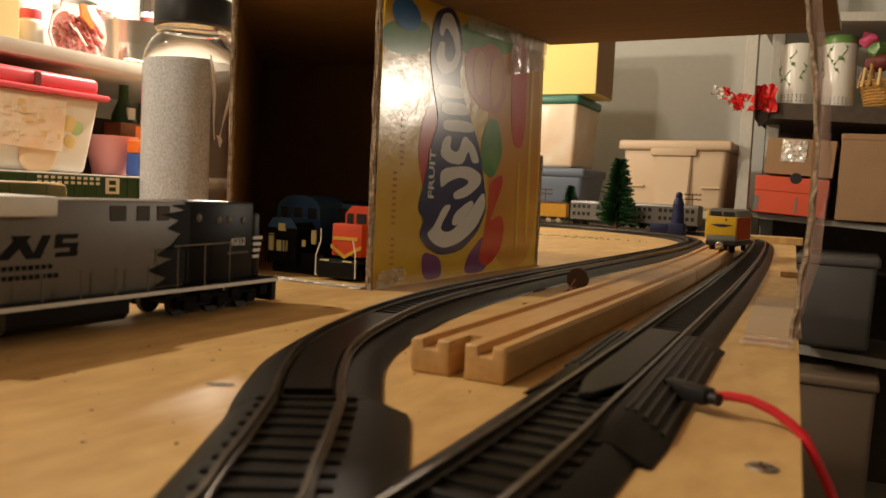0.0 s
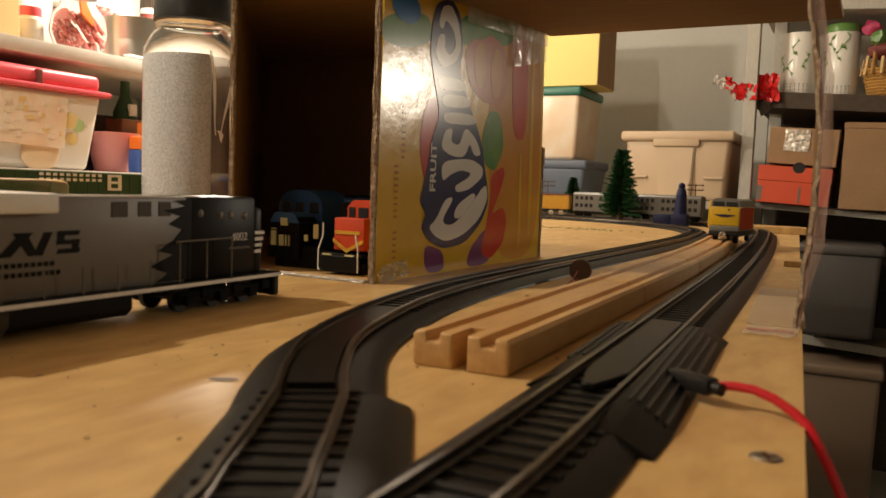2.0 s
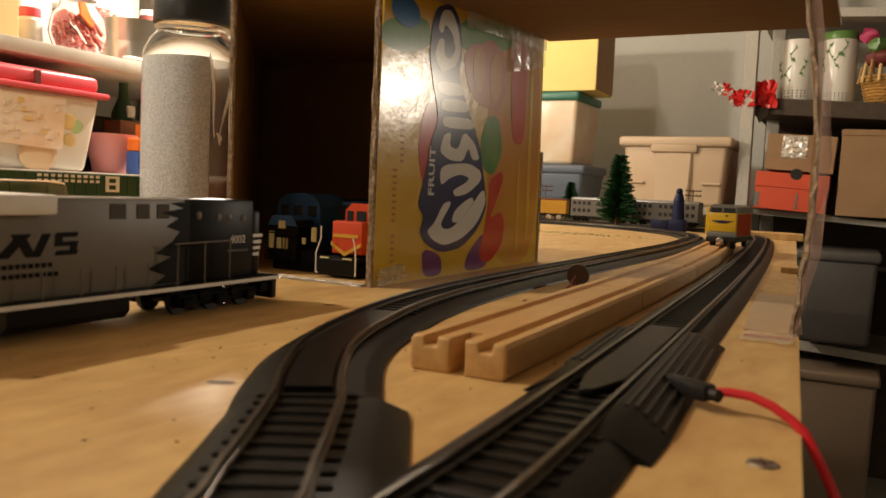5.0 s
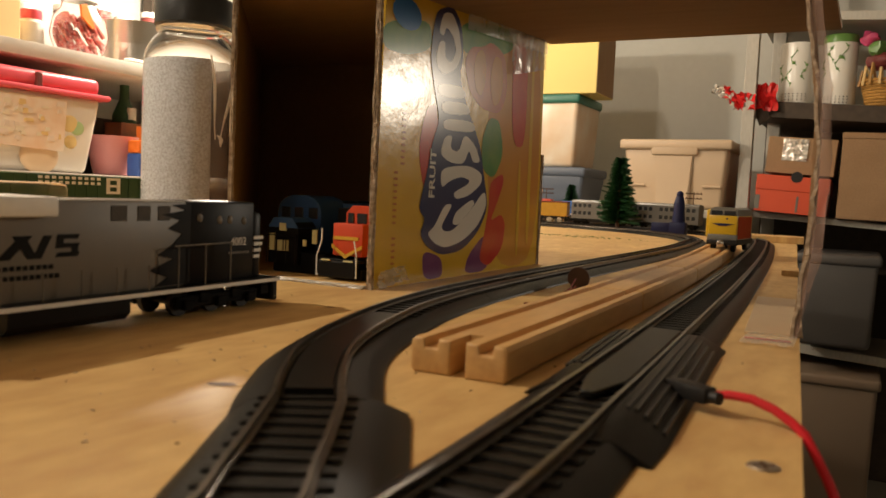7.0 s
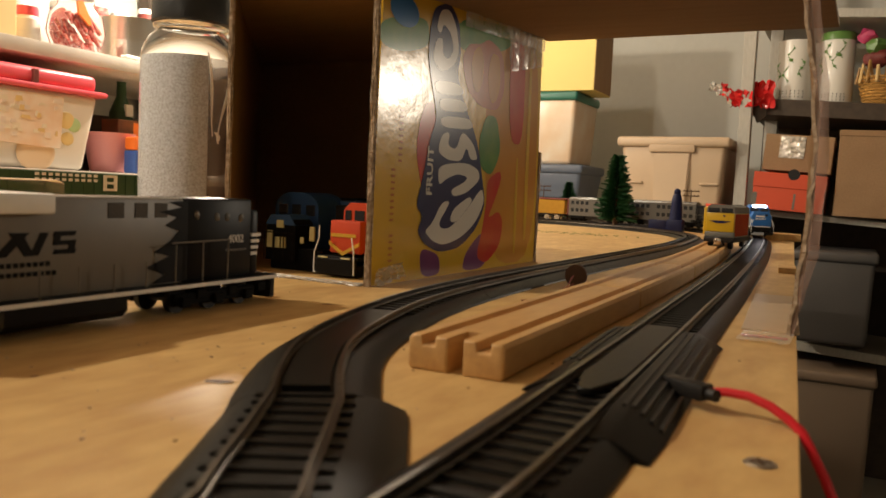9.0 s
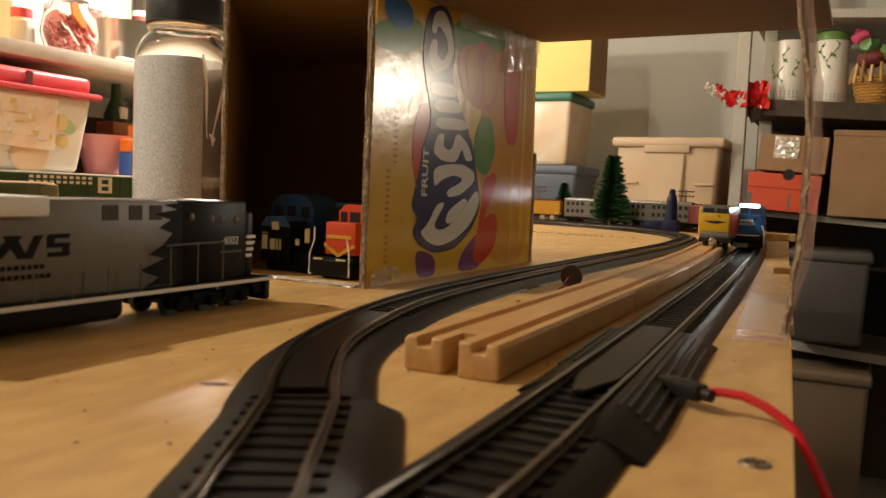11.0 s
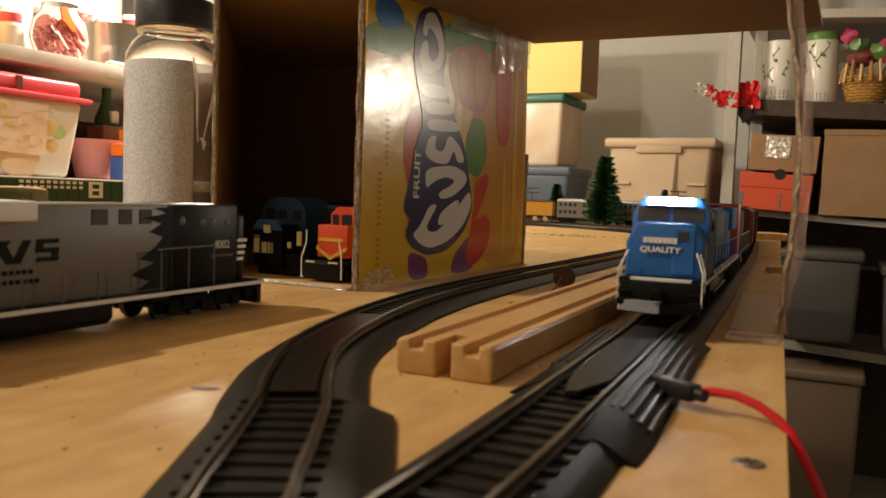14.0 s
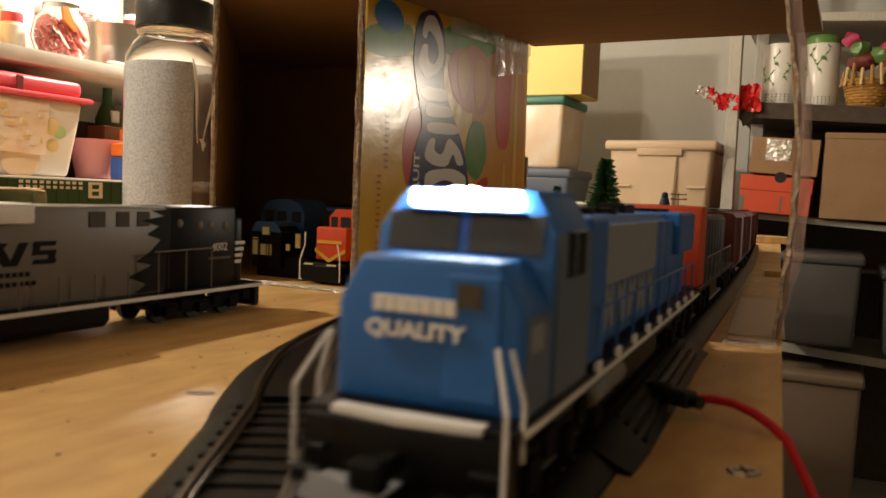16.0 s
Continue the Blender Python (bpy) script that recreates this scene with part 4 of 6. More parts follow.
def track_fittings():
    t = thing("rerailer_plate", 0, 0, 0, 0, "black ribbed terminal rerailer clipped over the track", "track fitting")
    bm = bmesh.new()
    c0, c1 = near_path(225), near_path(342)
    prism(bm, [(c0 - 2, 212), (c0 + 2, 212), (c0 + 6.6, 232), (c1 + 6.6, 342), (c1 - 6.6, 342), (c0 - 6.6, 232)], 5.4, 7.3, "z")
    bmesh.ops.bevel(bm, geom=bm.edges[:], offset=0.4, segments=1, affect="EDGES")
    part("centre_plate", bm, ROADBED, t)
    for s in (-1, 1):
        bm = bmesh.new()
        y0, y1 = (226, 340) if s < 0 else (178, 344)
        a, b = near_path(y0), near_path(y1)
        lo, hi = (10.2, 23.5) if s < 0 else (10.2, 24.5)
        v = []
        for y, c, lift in ((y0, a, 0.0), (y0 + 18, a, 1.0), (y1 - 14, b, 1.0), (y1, b, 0.25)):
            zt = 4.8 + 2.6 * lift
            v.append([bm.verts.new((c + s * lo, y, zt)), bm.verts.new((c + s * (lo + 5), y, zt)), bm.verts.new((c + s * hi, y, 0.6)), bm.verts.new((c + s * hi, y, 0)), bm.verts.new((c + s * lo, y, 0))])
        for p, q in zip(v[:-1], v[1:]):
            for i in range(5):
                bm.faces.new((p[i], p[(i + 1) % 5], q[(i + 1) % 5], q[i]))
        bm.faces.new(v[0]), bm.faces.new(v[-1])
        bmesh.ops.recalc_face_normals(bm, faces=bm.faces[:])
        part("side_ramp", bm, ROADBED, t)
        for k in range(5 if s > 0 else 3):
            bm = bmesh.new()
            u = 12.2 + k * 2.4
            ztop = 7.45 if u < 15 else 7.45 - (u - 15) * 0.72
            prism(bm, [(a + s * u, y0 + 22), (a + s * (u + 1.1), y0 + 22), (b + s * (u + 1.1), y1 - 18), (b + s * u, y1 - 18)], ztop - 1.0, ztop + 0.35, "z")
            part("rib", bm, BLACKPL, t)
    # power plug and red wire
    p = thing("power_plug", -41, 241, 0, 60, "black plug with a red wire pushed into the track", "plug")
    bm = bmesh.new()
    box(bm, -2.8, 2.8, -8, 8, 2.8, 7.8, 0.9, 2)
    body = part("plug_body", bm, BLACKPL, p)
    bm = bmesh.new()
    cyl(bm, (0, -11, 5.2), 1.9, 3.5, "y", 14)
    part("strain_relief", bm, BLACKPL, body)
    bm = bmesh.new()
    box(bm, -1.5, 1.5, 7.5, 13, 3.6, 5.6, 0.3, 1)
    part("blade", bm, BLACKPL, body)
    w = thing("red_wire", 0, 0, 0, 0, "glossy red insulated wire hanging over the table edge", "wire")
    pts = [(-33.5, 239, 5.4), (-29, 238.5, 6.2), (-23, 236.6, 6.4), (-17, 234, 5.0), (-12, 231.5, 2.7), (-8.4, 229, 0.4), (-5.6, 226.5, -3.5), (-2.2, 224, -9), (0.9, 221.5, -15), (3.6, 219, -24), (5, 216, -40), (4, 214, -80)]
    bm = bmesh.new()
    tube(bm, pts, 1.35, 10)
    part("insulation", bm, REDWIRE, w)


TRUNK = material("brown_trunk", (0.10, 0.05, 0.028), 0.8, grain=0.4, grain_scale=200, dark=(0.05, 0.03, 0.015))
TANCARD = material("tan_card", (0.50, 0.36, 0.21), 0.4, grain=0.2, grain_scale=60, dark=(0.36, 0.25, 0.14))
REDWIRE = material("red_insulation", (0.55, 0.012, 0.022), 0.3, grain=0.15, grain_scale=200, dark=(0.4, 0.01, 0.01))
STEEL = material("zinc_screw", (0.5, 0.46, 0.4), 0.3, metal=1.0, grain=0.3, grain_scale=600, dark=(0.2, 0.16, 0.12))
KNOT = material("dark_knot", (0.09, 0.045, 0.02), 0.6, grain=0.5, grain_scale=400, dark=(0.2, 0.11, 0.05))
track_fittings()


def table_bits():
    s = thing("wood_screw", -15.5, 196, 0, 20, "countersunk steel screw sunk in the plywood", "screw")
    bm = bmesh.new()
    cyl(bm, (0, 0, 0.05), 3.9, 0.5, "z", 24, 3.3)
    head = part("head", bm, STEEL, s)
    for a in (0, 90):
        bm = bmesh.new()
        box(bm, -2.4, 2.4, -0.4, 0.4, 0.45, 0.72)
        part("slot", bm, KNOT, head).rotation_euler = (0, 0, radians(a))
    for x, y, r in ((-166, 178, 3.0), (-159, 183, 1.2), (-212, 150, 0.8), (-236, 330, 2.0)):
        bm = bmesh.new()
        bmesh.ops.create_circle(bm, cap_ends=True, segments=14, radius=r, matrix=Matrix.Translation((x, y, 0.25)) @ Matrix.Rotation(0.5, 4, "Z") @ Matrix.Diagonal((1.5, 0.7, 1, 1)))
        solid("wood_knot", bm, KNOT, "dark knot mark in the plywood", "knot", "plywood knots")
    # card offcuts along the edge
    for (x, y, w, l, r, mat, lab) in ((-38, 490, 26, 170, 4, TANCARD, "brown card strip lying along the table edge"), (-53, 806, 15, 42, 4, PLY, "small pale wood offcut on the table edge")):
        t = thing("offcut", x, y, 0, r, lab, "offcut")
        bm = bmesh.new()
        box(bm, -w / 2, w / 2, -l / 2, l / 2, 0.2, 1.0 if mat is TANCARD else 5.0, 0.3, 1)
        part("sheet", bm, mat, t)
    t = thing("wood_block", -108, 1560, 0, 4, "pale plywood block at the far table corner", "wood block")
    bm = bmesh.new()
    box(bm, -70, 24, -10, 60, 0, 12, 0.6, 1)
    part("block", bm, PLY, t)
    t = thing("red_tape_strip", -32, 388, 0, 3, "thin red strip of carton print on the table", "paper strip")
    bm = bmesh.new()
    box(bm, -11, 9, -1.6, 1.6, 0.25, 0.9, 0.2, 1)
    part("strip", bm, REDINK, t)
    # brown disc and loose wires between the tracks
    t = thing("wooden_disc", -166, 520, 0, 10, "small dark brown disc standing between the tracks", "disc")
    bm = bmesh.new()
    cyl(bm, (0, -2.5, 7.5), 7.5, 5, "y", 24, None, 0.6)
    part("disc", bm, TRUNK, t)
    for k in range(3):
        t = thing("loose_wire", -165 + k * 3, 418 + k * 8, 0, 20 * k, "thin reddish loose wire end on the table", "wire", "loose wires")
        bm = bmesh.new()
        tube(bm, [(0, 0, 0.6), (9, 4, 1.5), (18, 5, 4 + 2 * k), (24, 12, 7 + 3 * k)], 0.5, 6)
        part("strand", bm, MAROON, t)


table_bits()


def specks():
    """Green flock and crumbs scattered on the plywood."""
    for name, mat, cx, cy, sx, sy, n, r, lab in (("grass_flock", TINYGREEN, -420, 1290, 90, 45, 60, 1.6, "sparse green flock scattered on the plywood"),
                                                 ("sawdust", CARDEDGE, -190, 200, 90, 90, 50, 0.5, "pale crumbs of sawdust on the plywood"),
                                                 ("sawdust", KNOT, -120, 300, 160, 200, 40, 0.45, "dark crumbs on the plywood")):
        bm = bmesh.new()
        rnd = random.Random(n)
        for k in range(n):
            m = Matrix.Translation((cx + rnd.gauss(0, sx * 0.5), cy + rnd.gauss(0, sy * 0.5), r * 0.3)) @ Matrix.Rotation(rnd.uniform(0, 3), 4, "Z") @ Matrix.Diagonal((rnd.uniform(0.6, 1.8), rnd.uniform(0.6, 1.4), 0.5, 1))
            bmesh.ops.create_icosphere(bm, subdivisions=1, radius=r * rnd.uniform(0.5, 1.2), matrix=m)
        solid(name, bm, mat, lab, "crumbs", kind="stuff")


TINYGREEN = material("green_flock", (0.10, 0.16, 0.04), 0.9)
specks()

# ---- wooden toy engine on the wooden track ----
TOYYELLOW = material("toy_yellow_paint", (0.62, 0.40, 0.02), 0.35, grain=0.1, grain_scale=200, dark=(0.5, 0.3, 0.02))
TOYGREY = material("toy_grey_paint", (0.16, 0.16, 0.145), 0.4, grain=0.1, grain_scale=200, dark=(0.25, 0.24, 0.2))
CHROME = material("magnet_steel", (0.62, 0.58, 0.52), 0.22, metal=1.0)


TOYORANGE = material("orange_red_toy_paint", (0.40, 0.04, 0.01), 0.6, spec=0.1, grain=0.2, grain_scale=120, dark=(0.40, 0.14, 0.02))


def toy_engine():
    t = thing("wooden_toy_engine", -138, 955, 8.8, -3, "yellow and grey wooden toy diesel engine with a magnet coupler", "toy train")
    bm = bmesh.new()
    box(bm, -15, 15, 0, 105, 8, 14, 1, 2)
    part("chassis", bm, BLACKPL, t)
    bm = bmesh.new()
    box(bm, -14.5, 14.5, 1, 100, 14, 20, 0.8, 2)
    part("skirt", bm, TOYGREY, t)
    bm = bmesh.new()
    box(bm, -14, 14, 2, 100, 20, 42, 1.2, 2)
    part("body", bm, TOYYELLOW, t, "yellow painted wooden body")
    bm = bmesh.new()
    box(bm, 13.8, 14.6, 8, 92, 15, 41, 0.3, 1)
    part("side_panel", bm, TOYORANGE, t, "orange-red side panel")
    bm = bmesh.new()
    prism(bm, [(-14, 42), (14, 42), (13, 49), (9, 51.5), (-9, 51.5), (-13, 49)], 2.5, 99, "y")
    roof = part("roof", bm, TOYGREY, t)
    for x0, x1 in ((-12, -1), (1, 12)):
        bm = bmesh.new()
        box(bm, x0, x1, 1.4, 3.0, 42.5, 47.5, 0.4, 1)
        part("window", bm, SMOKED, roof)
    bm = bmesh.new()
    prism(bm, [(-11, 32.5), (-3, 30), (3, 30), (11, 32.5), (3, 33), (-3, 33)], 1.2, 2.2, "y")
    part("winged_badge", bm, INK, t)
    bm = bmesh.new()
    box(bm, -1.6, 1.6, 1.3, 2.2, 31, 32.4)
    part("badge_stripe", bm, WHITEPL, t)
    bm = bmesh.new()
    cyl(bm, (4, 1.2, 38.5), 1.1, 1.2, "y", 12)
    part("lamp_dot", bm, INK, t)
    bm = bmesh.new()
    cyl(bm, (0, -6, 9.5), 4.2, 6, "y", 24, None, 1.2)
    part("magnet", bm, CHROME, t, "shiny round magnet coupler")
    for y in (14, 84):
        for s in (-1, 1):
            bm = bmesh.new()
            cyl(bm, (s * 10 - 2, y, 6.3), 6.2, 4, "x", 24, None, 0.5)
            part("wheel", bm, BLACKPL, t)
    t.matrix_basis = t.matrix_basis @ Matrix.Diagonal((1.12, 1, 1, 1))
    c = thing("wooden_toy_wagon", -160, 1068, 8.8, 8, "yellow wooden toy wagon coupled behind the engine", "toy train")
    bm = bmesh.new()
    box(bm, -14, 14, 0, 90, 12, 48, 2, 2)
    part("body", bm, TOYYELLOW, c)
    for y in (14, 76):
        for s in (-1, 1):
            bm = bmesh.new()
            cyl(bm, (s * 10 - 2, y, 6.3), 6.2, 4, "x", 20, None, 0.5)
            part("wheel", bm, BLACKPL, c)


toy_engine()

# ---- far side of the layout ----
SILVER = material("silver_car_plastic", (0.15, 0.146, 0.136), 0.35, metal=0.3, grain=0.1, grain_scale=200, dark=(0.22, 0.21, 0.19))
CARYELLOW = material("yellow_car_paint", (0.60, 0.34, 0.03), 0.5, grain=0.2, grain_scale=100, dark=(0.4, 0.2, 0.02))
NEEDLE = material("green_needles", (0.012, 0.075, 0.02), 0.6, random_tint=0.1, grain=0.4, grain_scale=300, dark=(0.006, 0.03, 0.008))
NAVY = material("navy_plastic", (0.007, 0.010, 0.05), 0.5, spec=0.3)


def gallery_car(x0, y0, x1, y1, label):
    L = math.hypot(x1 - x0, y1 - y0)
    ang = math.degrees(math.atan2(y1 - y0, x1 - x0))
    t = thing("model_passenger_car", x0, y0, RAILZ, ang, label, "model railcar", "silver passenger cars")
    bm = bmesh.new()
    prism(bm, [(-15, 12), (15, 12), (15, 50), (11, 54), (-11, 54), (-15, 50)], 0, L, "x")
    body = part("body", bm, SILVER, t)
    bm = bmesh.new()
    box(bm, 2, L - 2, -6, 6, 53.8, 55.4, 0.5, 1)
    part("roof", bm, SILVER, body)
    n = int(L / 12)
    for k in range(n):
        for z in (21, 38):
            if 0.36 < (k + 0.5) / n < 0.5:
                continue
            b2 = bmesh.new()
            box(b2, 6 + k * 12, 13.5 + k * 12, -15.5, -14.6, z, z + 8, 0.8, 1)
            part("window", b2, SMOKED, body)
    bm = bmesh.new()
    box(bm, 10, L - 10, -9, 9, 5, 12, 1, 1)
    part("underframe", bm, BLACKPL, t)
    for u in (0.16, 0.84):
        bm = bmesh.new()
        for d in (-11, 11):
            for s in (-1, 1):
                cyl(bm, (u * L + d, s * 9 - 1.5, 6), 6, 3, "y", 16)
        box(bm, u * L - 19, u * L + 19, -15, 15, 5, 10, 0.8, 1)
        part("truck", bm, SIDEFRAME, t)


gallery_car(-592, 1790, -462, 1772, "silver double-deck model passenger car with two rows of windows")
gallery_car(-458, 1771, -296, 1742, "silver double-deck model passenger car with two rows of windows")


def yellow_car():
    t = thing("model_boxcar", -606, 1790, RAILZ, 97, "yellow model stock car with silver wheels", "model boxcar")
    bm = bmesh.new()
    box(bm, -16, 16, 0, 150, 14, 46, 0.8, 1)
    body = part("body", bm, CARYELLOW, t)
    for k in range(6):
        bm = bmesh.new()
        box(bm, 15.8, 16.6, 3, 147, 16 + k * 4.6, 18.4 + k * 4.6, 0.2, 1)
        part("slat", bm, CARYELLOW, body)
        bm = bmesh.new()
        box(bm, -16.6, -15.8, 3, 147, 16 + k * 4.6, 18.4 + k * 4.6, 0.2, 1)
        part("slat", bm, CARYELLOW, body)
    bm = bmesh.new()
    box(bm, -17, 17, -1, 151, 46, 49, 0.8, 1)
    part("roof", bm, MAROON, t)
    bm = bmesh.new()
    box(bm, -14, 14, 4, 146, 8, 14, 0.6, 1)
    part("underframe", bm, BLACKPL, t)
    for y in (18, 42, 110, 134):
        for s in (-1, 1):
            bm = bmesh.new()
            cyl(bm, (s * 13 - 1.5, y, 6), 6, 3, "x", 18)
            part("wheel", bm, CHROME, t)


yellow_car()


def toy_tree(x, y, h, r, seed, label):
    t = thing("model_tree", x, y, 0, 0, label, "model tree", "model fir trees")
    bm = bmesh.new()
    cyl(bm, (0, 0, 0), h * 0.035, h * 0.95, "z", 10, h * 0.008)
    cyl(bm, (0, 0, 0), h * 0.09, 2, "z", 14)
    part("trunk", bm, TRUNK, t)
    bm = bmesh.new()
    rnd = random.Random(seed)
    for k in range(1500):
        u = rnd.random() ** 0.8
        z = h * (0.1 + 0.9 * u)
        reach = r * (1.0 - 0.72 * u) * (0.35 + 0.75 * abs(math.sin(u * 34 + rnd.uniform(-0.5, 0.5)))) * rnd.uniform(0.7, 1.2)
        a = rnd.uniform(0, 2 * math.pi)
        d = Vector((math.cos(a), math.sin(a), rnd.uniform(-0.25, 0.35)))
        side = Vector((-d.y, d.x, rnd.uniform(-0.6, 0.6))) * (h * 0.012)
        b0 = Vector((0, 0, z)) + d * reach * 0.25
        b1 = Vector((0, 0, z)) + d * reach
        q = [bm.verts.new(v) for v in (b0 - side, b0 + side, b1 + side * 0.6, b1 - side * 0.6)]
        bm.faces.new(q)
        up = Vector((0, 0, h * 0.012))
        bm.faces.new([bm.verts.new(v) for v in (b0 - up, b0 + up, b1 + up * 0.6, b1 - up * 0.6)])
    tagged(part("crown", bm, NEEDLE, t, smooth=False), kind="stuff")


toy_tree(-466, 1712, 156, 46, 4, "bushy dark green model fir tree beside the track")
toy_tree(-668, 1990, 100, 30, 5, "small dark model fir tree in the shade")


def figurine():
    bm = bmesh.new()
    box(bm, -16, 16, -14, 14, 0, 26, 2, 2)
    cyl(bm, (0, 0, 25), 13, 40, "z", 14, 10)
    cyl(bm, (0, 0, 64), 11, 14, "z", 14, 7)
    ball(bm, (0, 0, 82), 7)
    box(bm, -52, -16, -12, 12, 0, 24, 2, 2)
    ob = solid("statue", bm, NAVY, "dark navy plastic tower ornament standing by the track", "ornament")
    ob.location = (-0.322, 1.640, 0)


figurine()


def pole(x, y, h):
    t = thing("telegraph_pole", x, y, 0, 20, "small brown model telegraph pole with crossarms", "model pole", "model telegraph poles")
    bm = bmesh.new()
    cyl(bm, (0, 0, 0), 1.6, h, "z", 8, 1.1)
    part("post", bm, TRUNK, t)
    for z in (h - 4, h - 15):
        bm = bmesh.new()
        box(bm, -19, 19, -1, 1, z - 1.2, z + 1.2, 0.3, 1)
        arm = part("crossarm", bm, TRUNK, t)
        for k in range(5):
            bm = bmesh.new()
            cyl(bm, (-16 + k * 8, 0, z + 1.2), 1.0, 2.6, "z", 8)
            part("insulator", bm, TRUNK, arm)


pole(-741, 2000, 92)
pole(-341, 1895, 92)

# ---- engines inside the dark chamber ----
DULLBLUE = material("dull_blue_paint", (0.03, 0.085, 0.22), 0.5, grain=0.1, grain_scale=200, dark=(0.02, 0.04, 0.1))
CREAM = material("cream_stripe", (0.60, 0.55, 0.28), 0.5)


def chamber_engines():
    t = thing("model_locomotive", -304, 428, 0, 0, "orange model diesel engine with yellow chevron and white grab rails", "model locomotive")
    bm = bmesh.new()
    box(bm, -14, 14, 22, 90, 14, 48, 1, 2)
    part("hood", bm, BLACKP, t)
    bm = bmesh.new()
    box(bm, -9, 15, 10, 24, 16, 38, 1.0, 2)
    nose = part("nose", bm, ORANGE, t, "bright orange nose")
    bm = bmesh.new()
    prism(bm, [(-4, 36), (16, 36), (16, 50), (1, 50), (-4, 45)], 18, 40, "y")
    cab = part("cab", bm, ORANGE, t)
    for x0, x1, z0 in ((-2.5, 2.5, 38), (5, 13, 38)):
        bm = bmesh.new()
        box(bm, x0, x1, 17.2, 18.4, z0, z0 + 7, 0.4, 1)
        part("window", bm, SMOKED, cab)
    bm = bmesh.new()
    prism(bm, [(-9, 24), (2, 17), (15, 24), (15, 21.5), (2, 14.5), (-9, 21.5)], 9.0, 10.2, "y")
    part("chevron", bm, CARYELLOW, nose)
    bm = bmesh.new()
    prism(bm, [(-8, 27), (12, 27), (12, 29.2), (-8, 29.2)], 9.4, 10.2, "y")
    part("lettering", bm, CARYELLOW, nose)
    bm = bmesh.new()
    box(bm, -16, 16, 6, 92, 11.5, 14, 0.4, 1)
    box(bm, -15, 15, 2, 8, 2, 13, 0.8, 1)
    box(bm, -14, 14, 12, 84, 0, 8, 1, 1)
    part("frame", bm, BLACKP, t)
    for x0 in (-12, 6):
        bm = bmesh.new()
        box(bm, x0, x0 + 7, 1.4, 2.4, 13, 14)
        part("step_edge", bm, CREAM, t)
    bm = bmesh.new()
    rail_bar(bm, [(-14.5, 3, 3), (-16.5, 3, 3), (-16.5, 3, 16), (-13.5, 4, 26), (-13.5, 4, 34)], 0.45)
    part("grab_rail", bm, WHITEPL, t)
    bm = bmesh.new()
    rail_bar(bm, [(13, 3, 3), (15.5, 3, 3), (15.2, 3, 18), (12.5, 4, 27)], 0.45)
    part("grab_rail", bm, WHITEPL, t)
    u = thing("model_locomotive", -370, 474, 0, 0, "dull blue cab engine standing in the dark chamber", "model locomotive")
    bm = bmesh.new()
    box(bm, -16, 34, 30, 170, 8, 50, 2, 2)
    hood = part("hood", bm, DULLBLUE, u)
    for k in range(4):
        bm = bmesh.new()
        cyl(bm, (9, 48 + k * 30, 49.6), 9, 2.2, "z", 20, None, 0.5)
        part("roof_fan", bm, BLACKP, hood)
    bm = bmesh.new()
    prism(bm, [(-20, 8), (20, 8), (20, 44), (18, 49), (13, 53), (6, 55), (-6, 55), (-13, 53), (-18, 49), (-20, 44)], 0, 34, "y")
    cab = part("cab", bm, DULLBLUE, u)
    for x0 in (-16, -4, 9):
        bm = bmesh.new()
        box(bm, x0, x0 + 8, -0.8, 0.6, 38, 46, 0.4, 1)
        part("window", bm, SMOKED, cab)
    bm = bmesh.new()
    box(bm, -14, 14, -0.9, 0.5, 26, 29, 0.3, 1)
    part("stripe", bm, CREAM, cab)
    v = thing("model_locomotive", -360, 440, 0, 0, "blue and yellow striped model engine in the chamber", "model locomotive")
    bm = bmesh.new()
    prism(bm, [(-13, 6), (13, 6), (13, 30), (8, 35), (-8, 35), (-13, 30)], 4, 24, "y")
    nose = part("nose", bm, BLACKP, v)
    bm = bmesh.new()
    prism(bm, [(-13.2, 29), (13.2, 29), (8.2, 35.4), (-8.2, 35.4)], 3.2, 24, "y")
    part("brow", bm, DULLBLUE, nose)
    for x0, x1, z0, z1 in ((-3, 3, 27, 32), (-11.5, -7, 14, 25), (-4.5, 0, 14, 21), (1.5, 5, 14, 21), (26, 30, 20, 29), (18, 21, 18, 22)):
        bm = bmesh.new()
        box(bm, x0, x1, 2.8, 4.2, z0, z1, 0.2, 1)
        part("stripe", bm, CREAM, nose)
    bm = bmesh.new()
    box(bm, -12, 34, 8, 26, 0, 14, 0.8, 1)
    part("frame", bm, BLACKP, v)
    bm = bmesh.new()
    for x in (-12.5, -4, 4.5, 12.5):
        rail_bar(bm, [(x, 1.5, 6), (x, 1.5, 24)], 0.4)
    rail_bar(bm, [(-12.5, 1.5, 24), (12.5, 1.5, 24)], 0.4)
    part("front_railing", bm, BLACKP, v)
    v.matrix_basis = v.matrix_basis @ Matrix.Diagonal((1, 1, 1.1, 1))


chamber_engines()

# ---- jar of pale sand ----
CLEAR = material("clear_plastic", (0.94, 0.93, 0.90), 0.05, transmission=1.0, ior=1.06, coat=0.8)
SAND = material("grey_sand", (0.52, 0.545, 0.58), 0.9, grain=0.6, grain_scale=520, bump=0.6, bump_scale=900, dark=(0.22, 0.20, 0.18))
DARKFILM = material("brown_darkening_film", (0.09, 0.062, 0.045), 0.12, alpha=0.6, coat=1.0, stain=0.5, stain_scale=14, stretch=(3, 3, 0.6), dark=(0.26, 0.16, 0.10))
# pale colour for the highlights painted on the jar
STREAK = material("painted_highlight", (0.92, 0.88, 0.80), 0.3, alpha=0.9, coat=0.8)
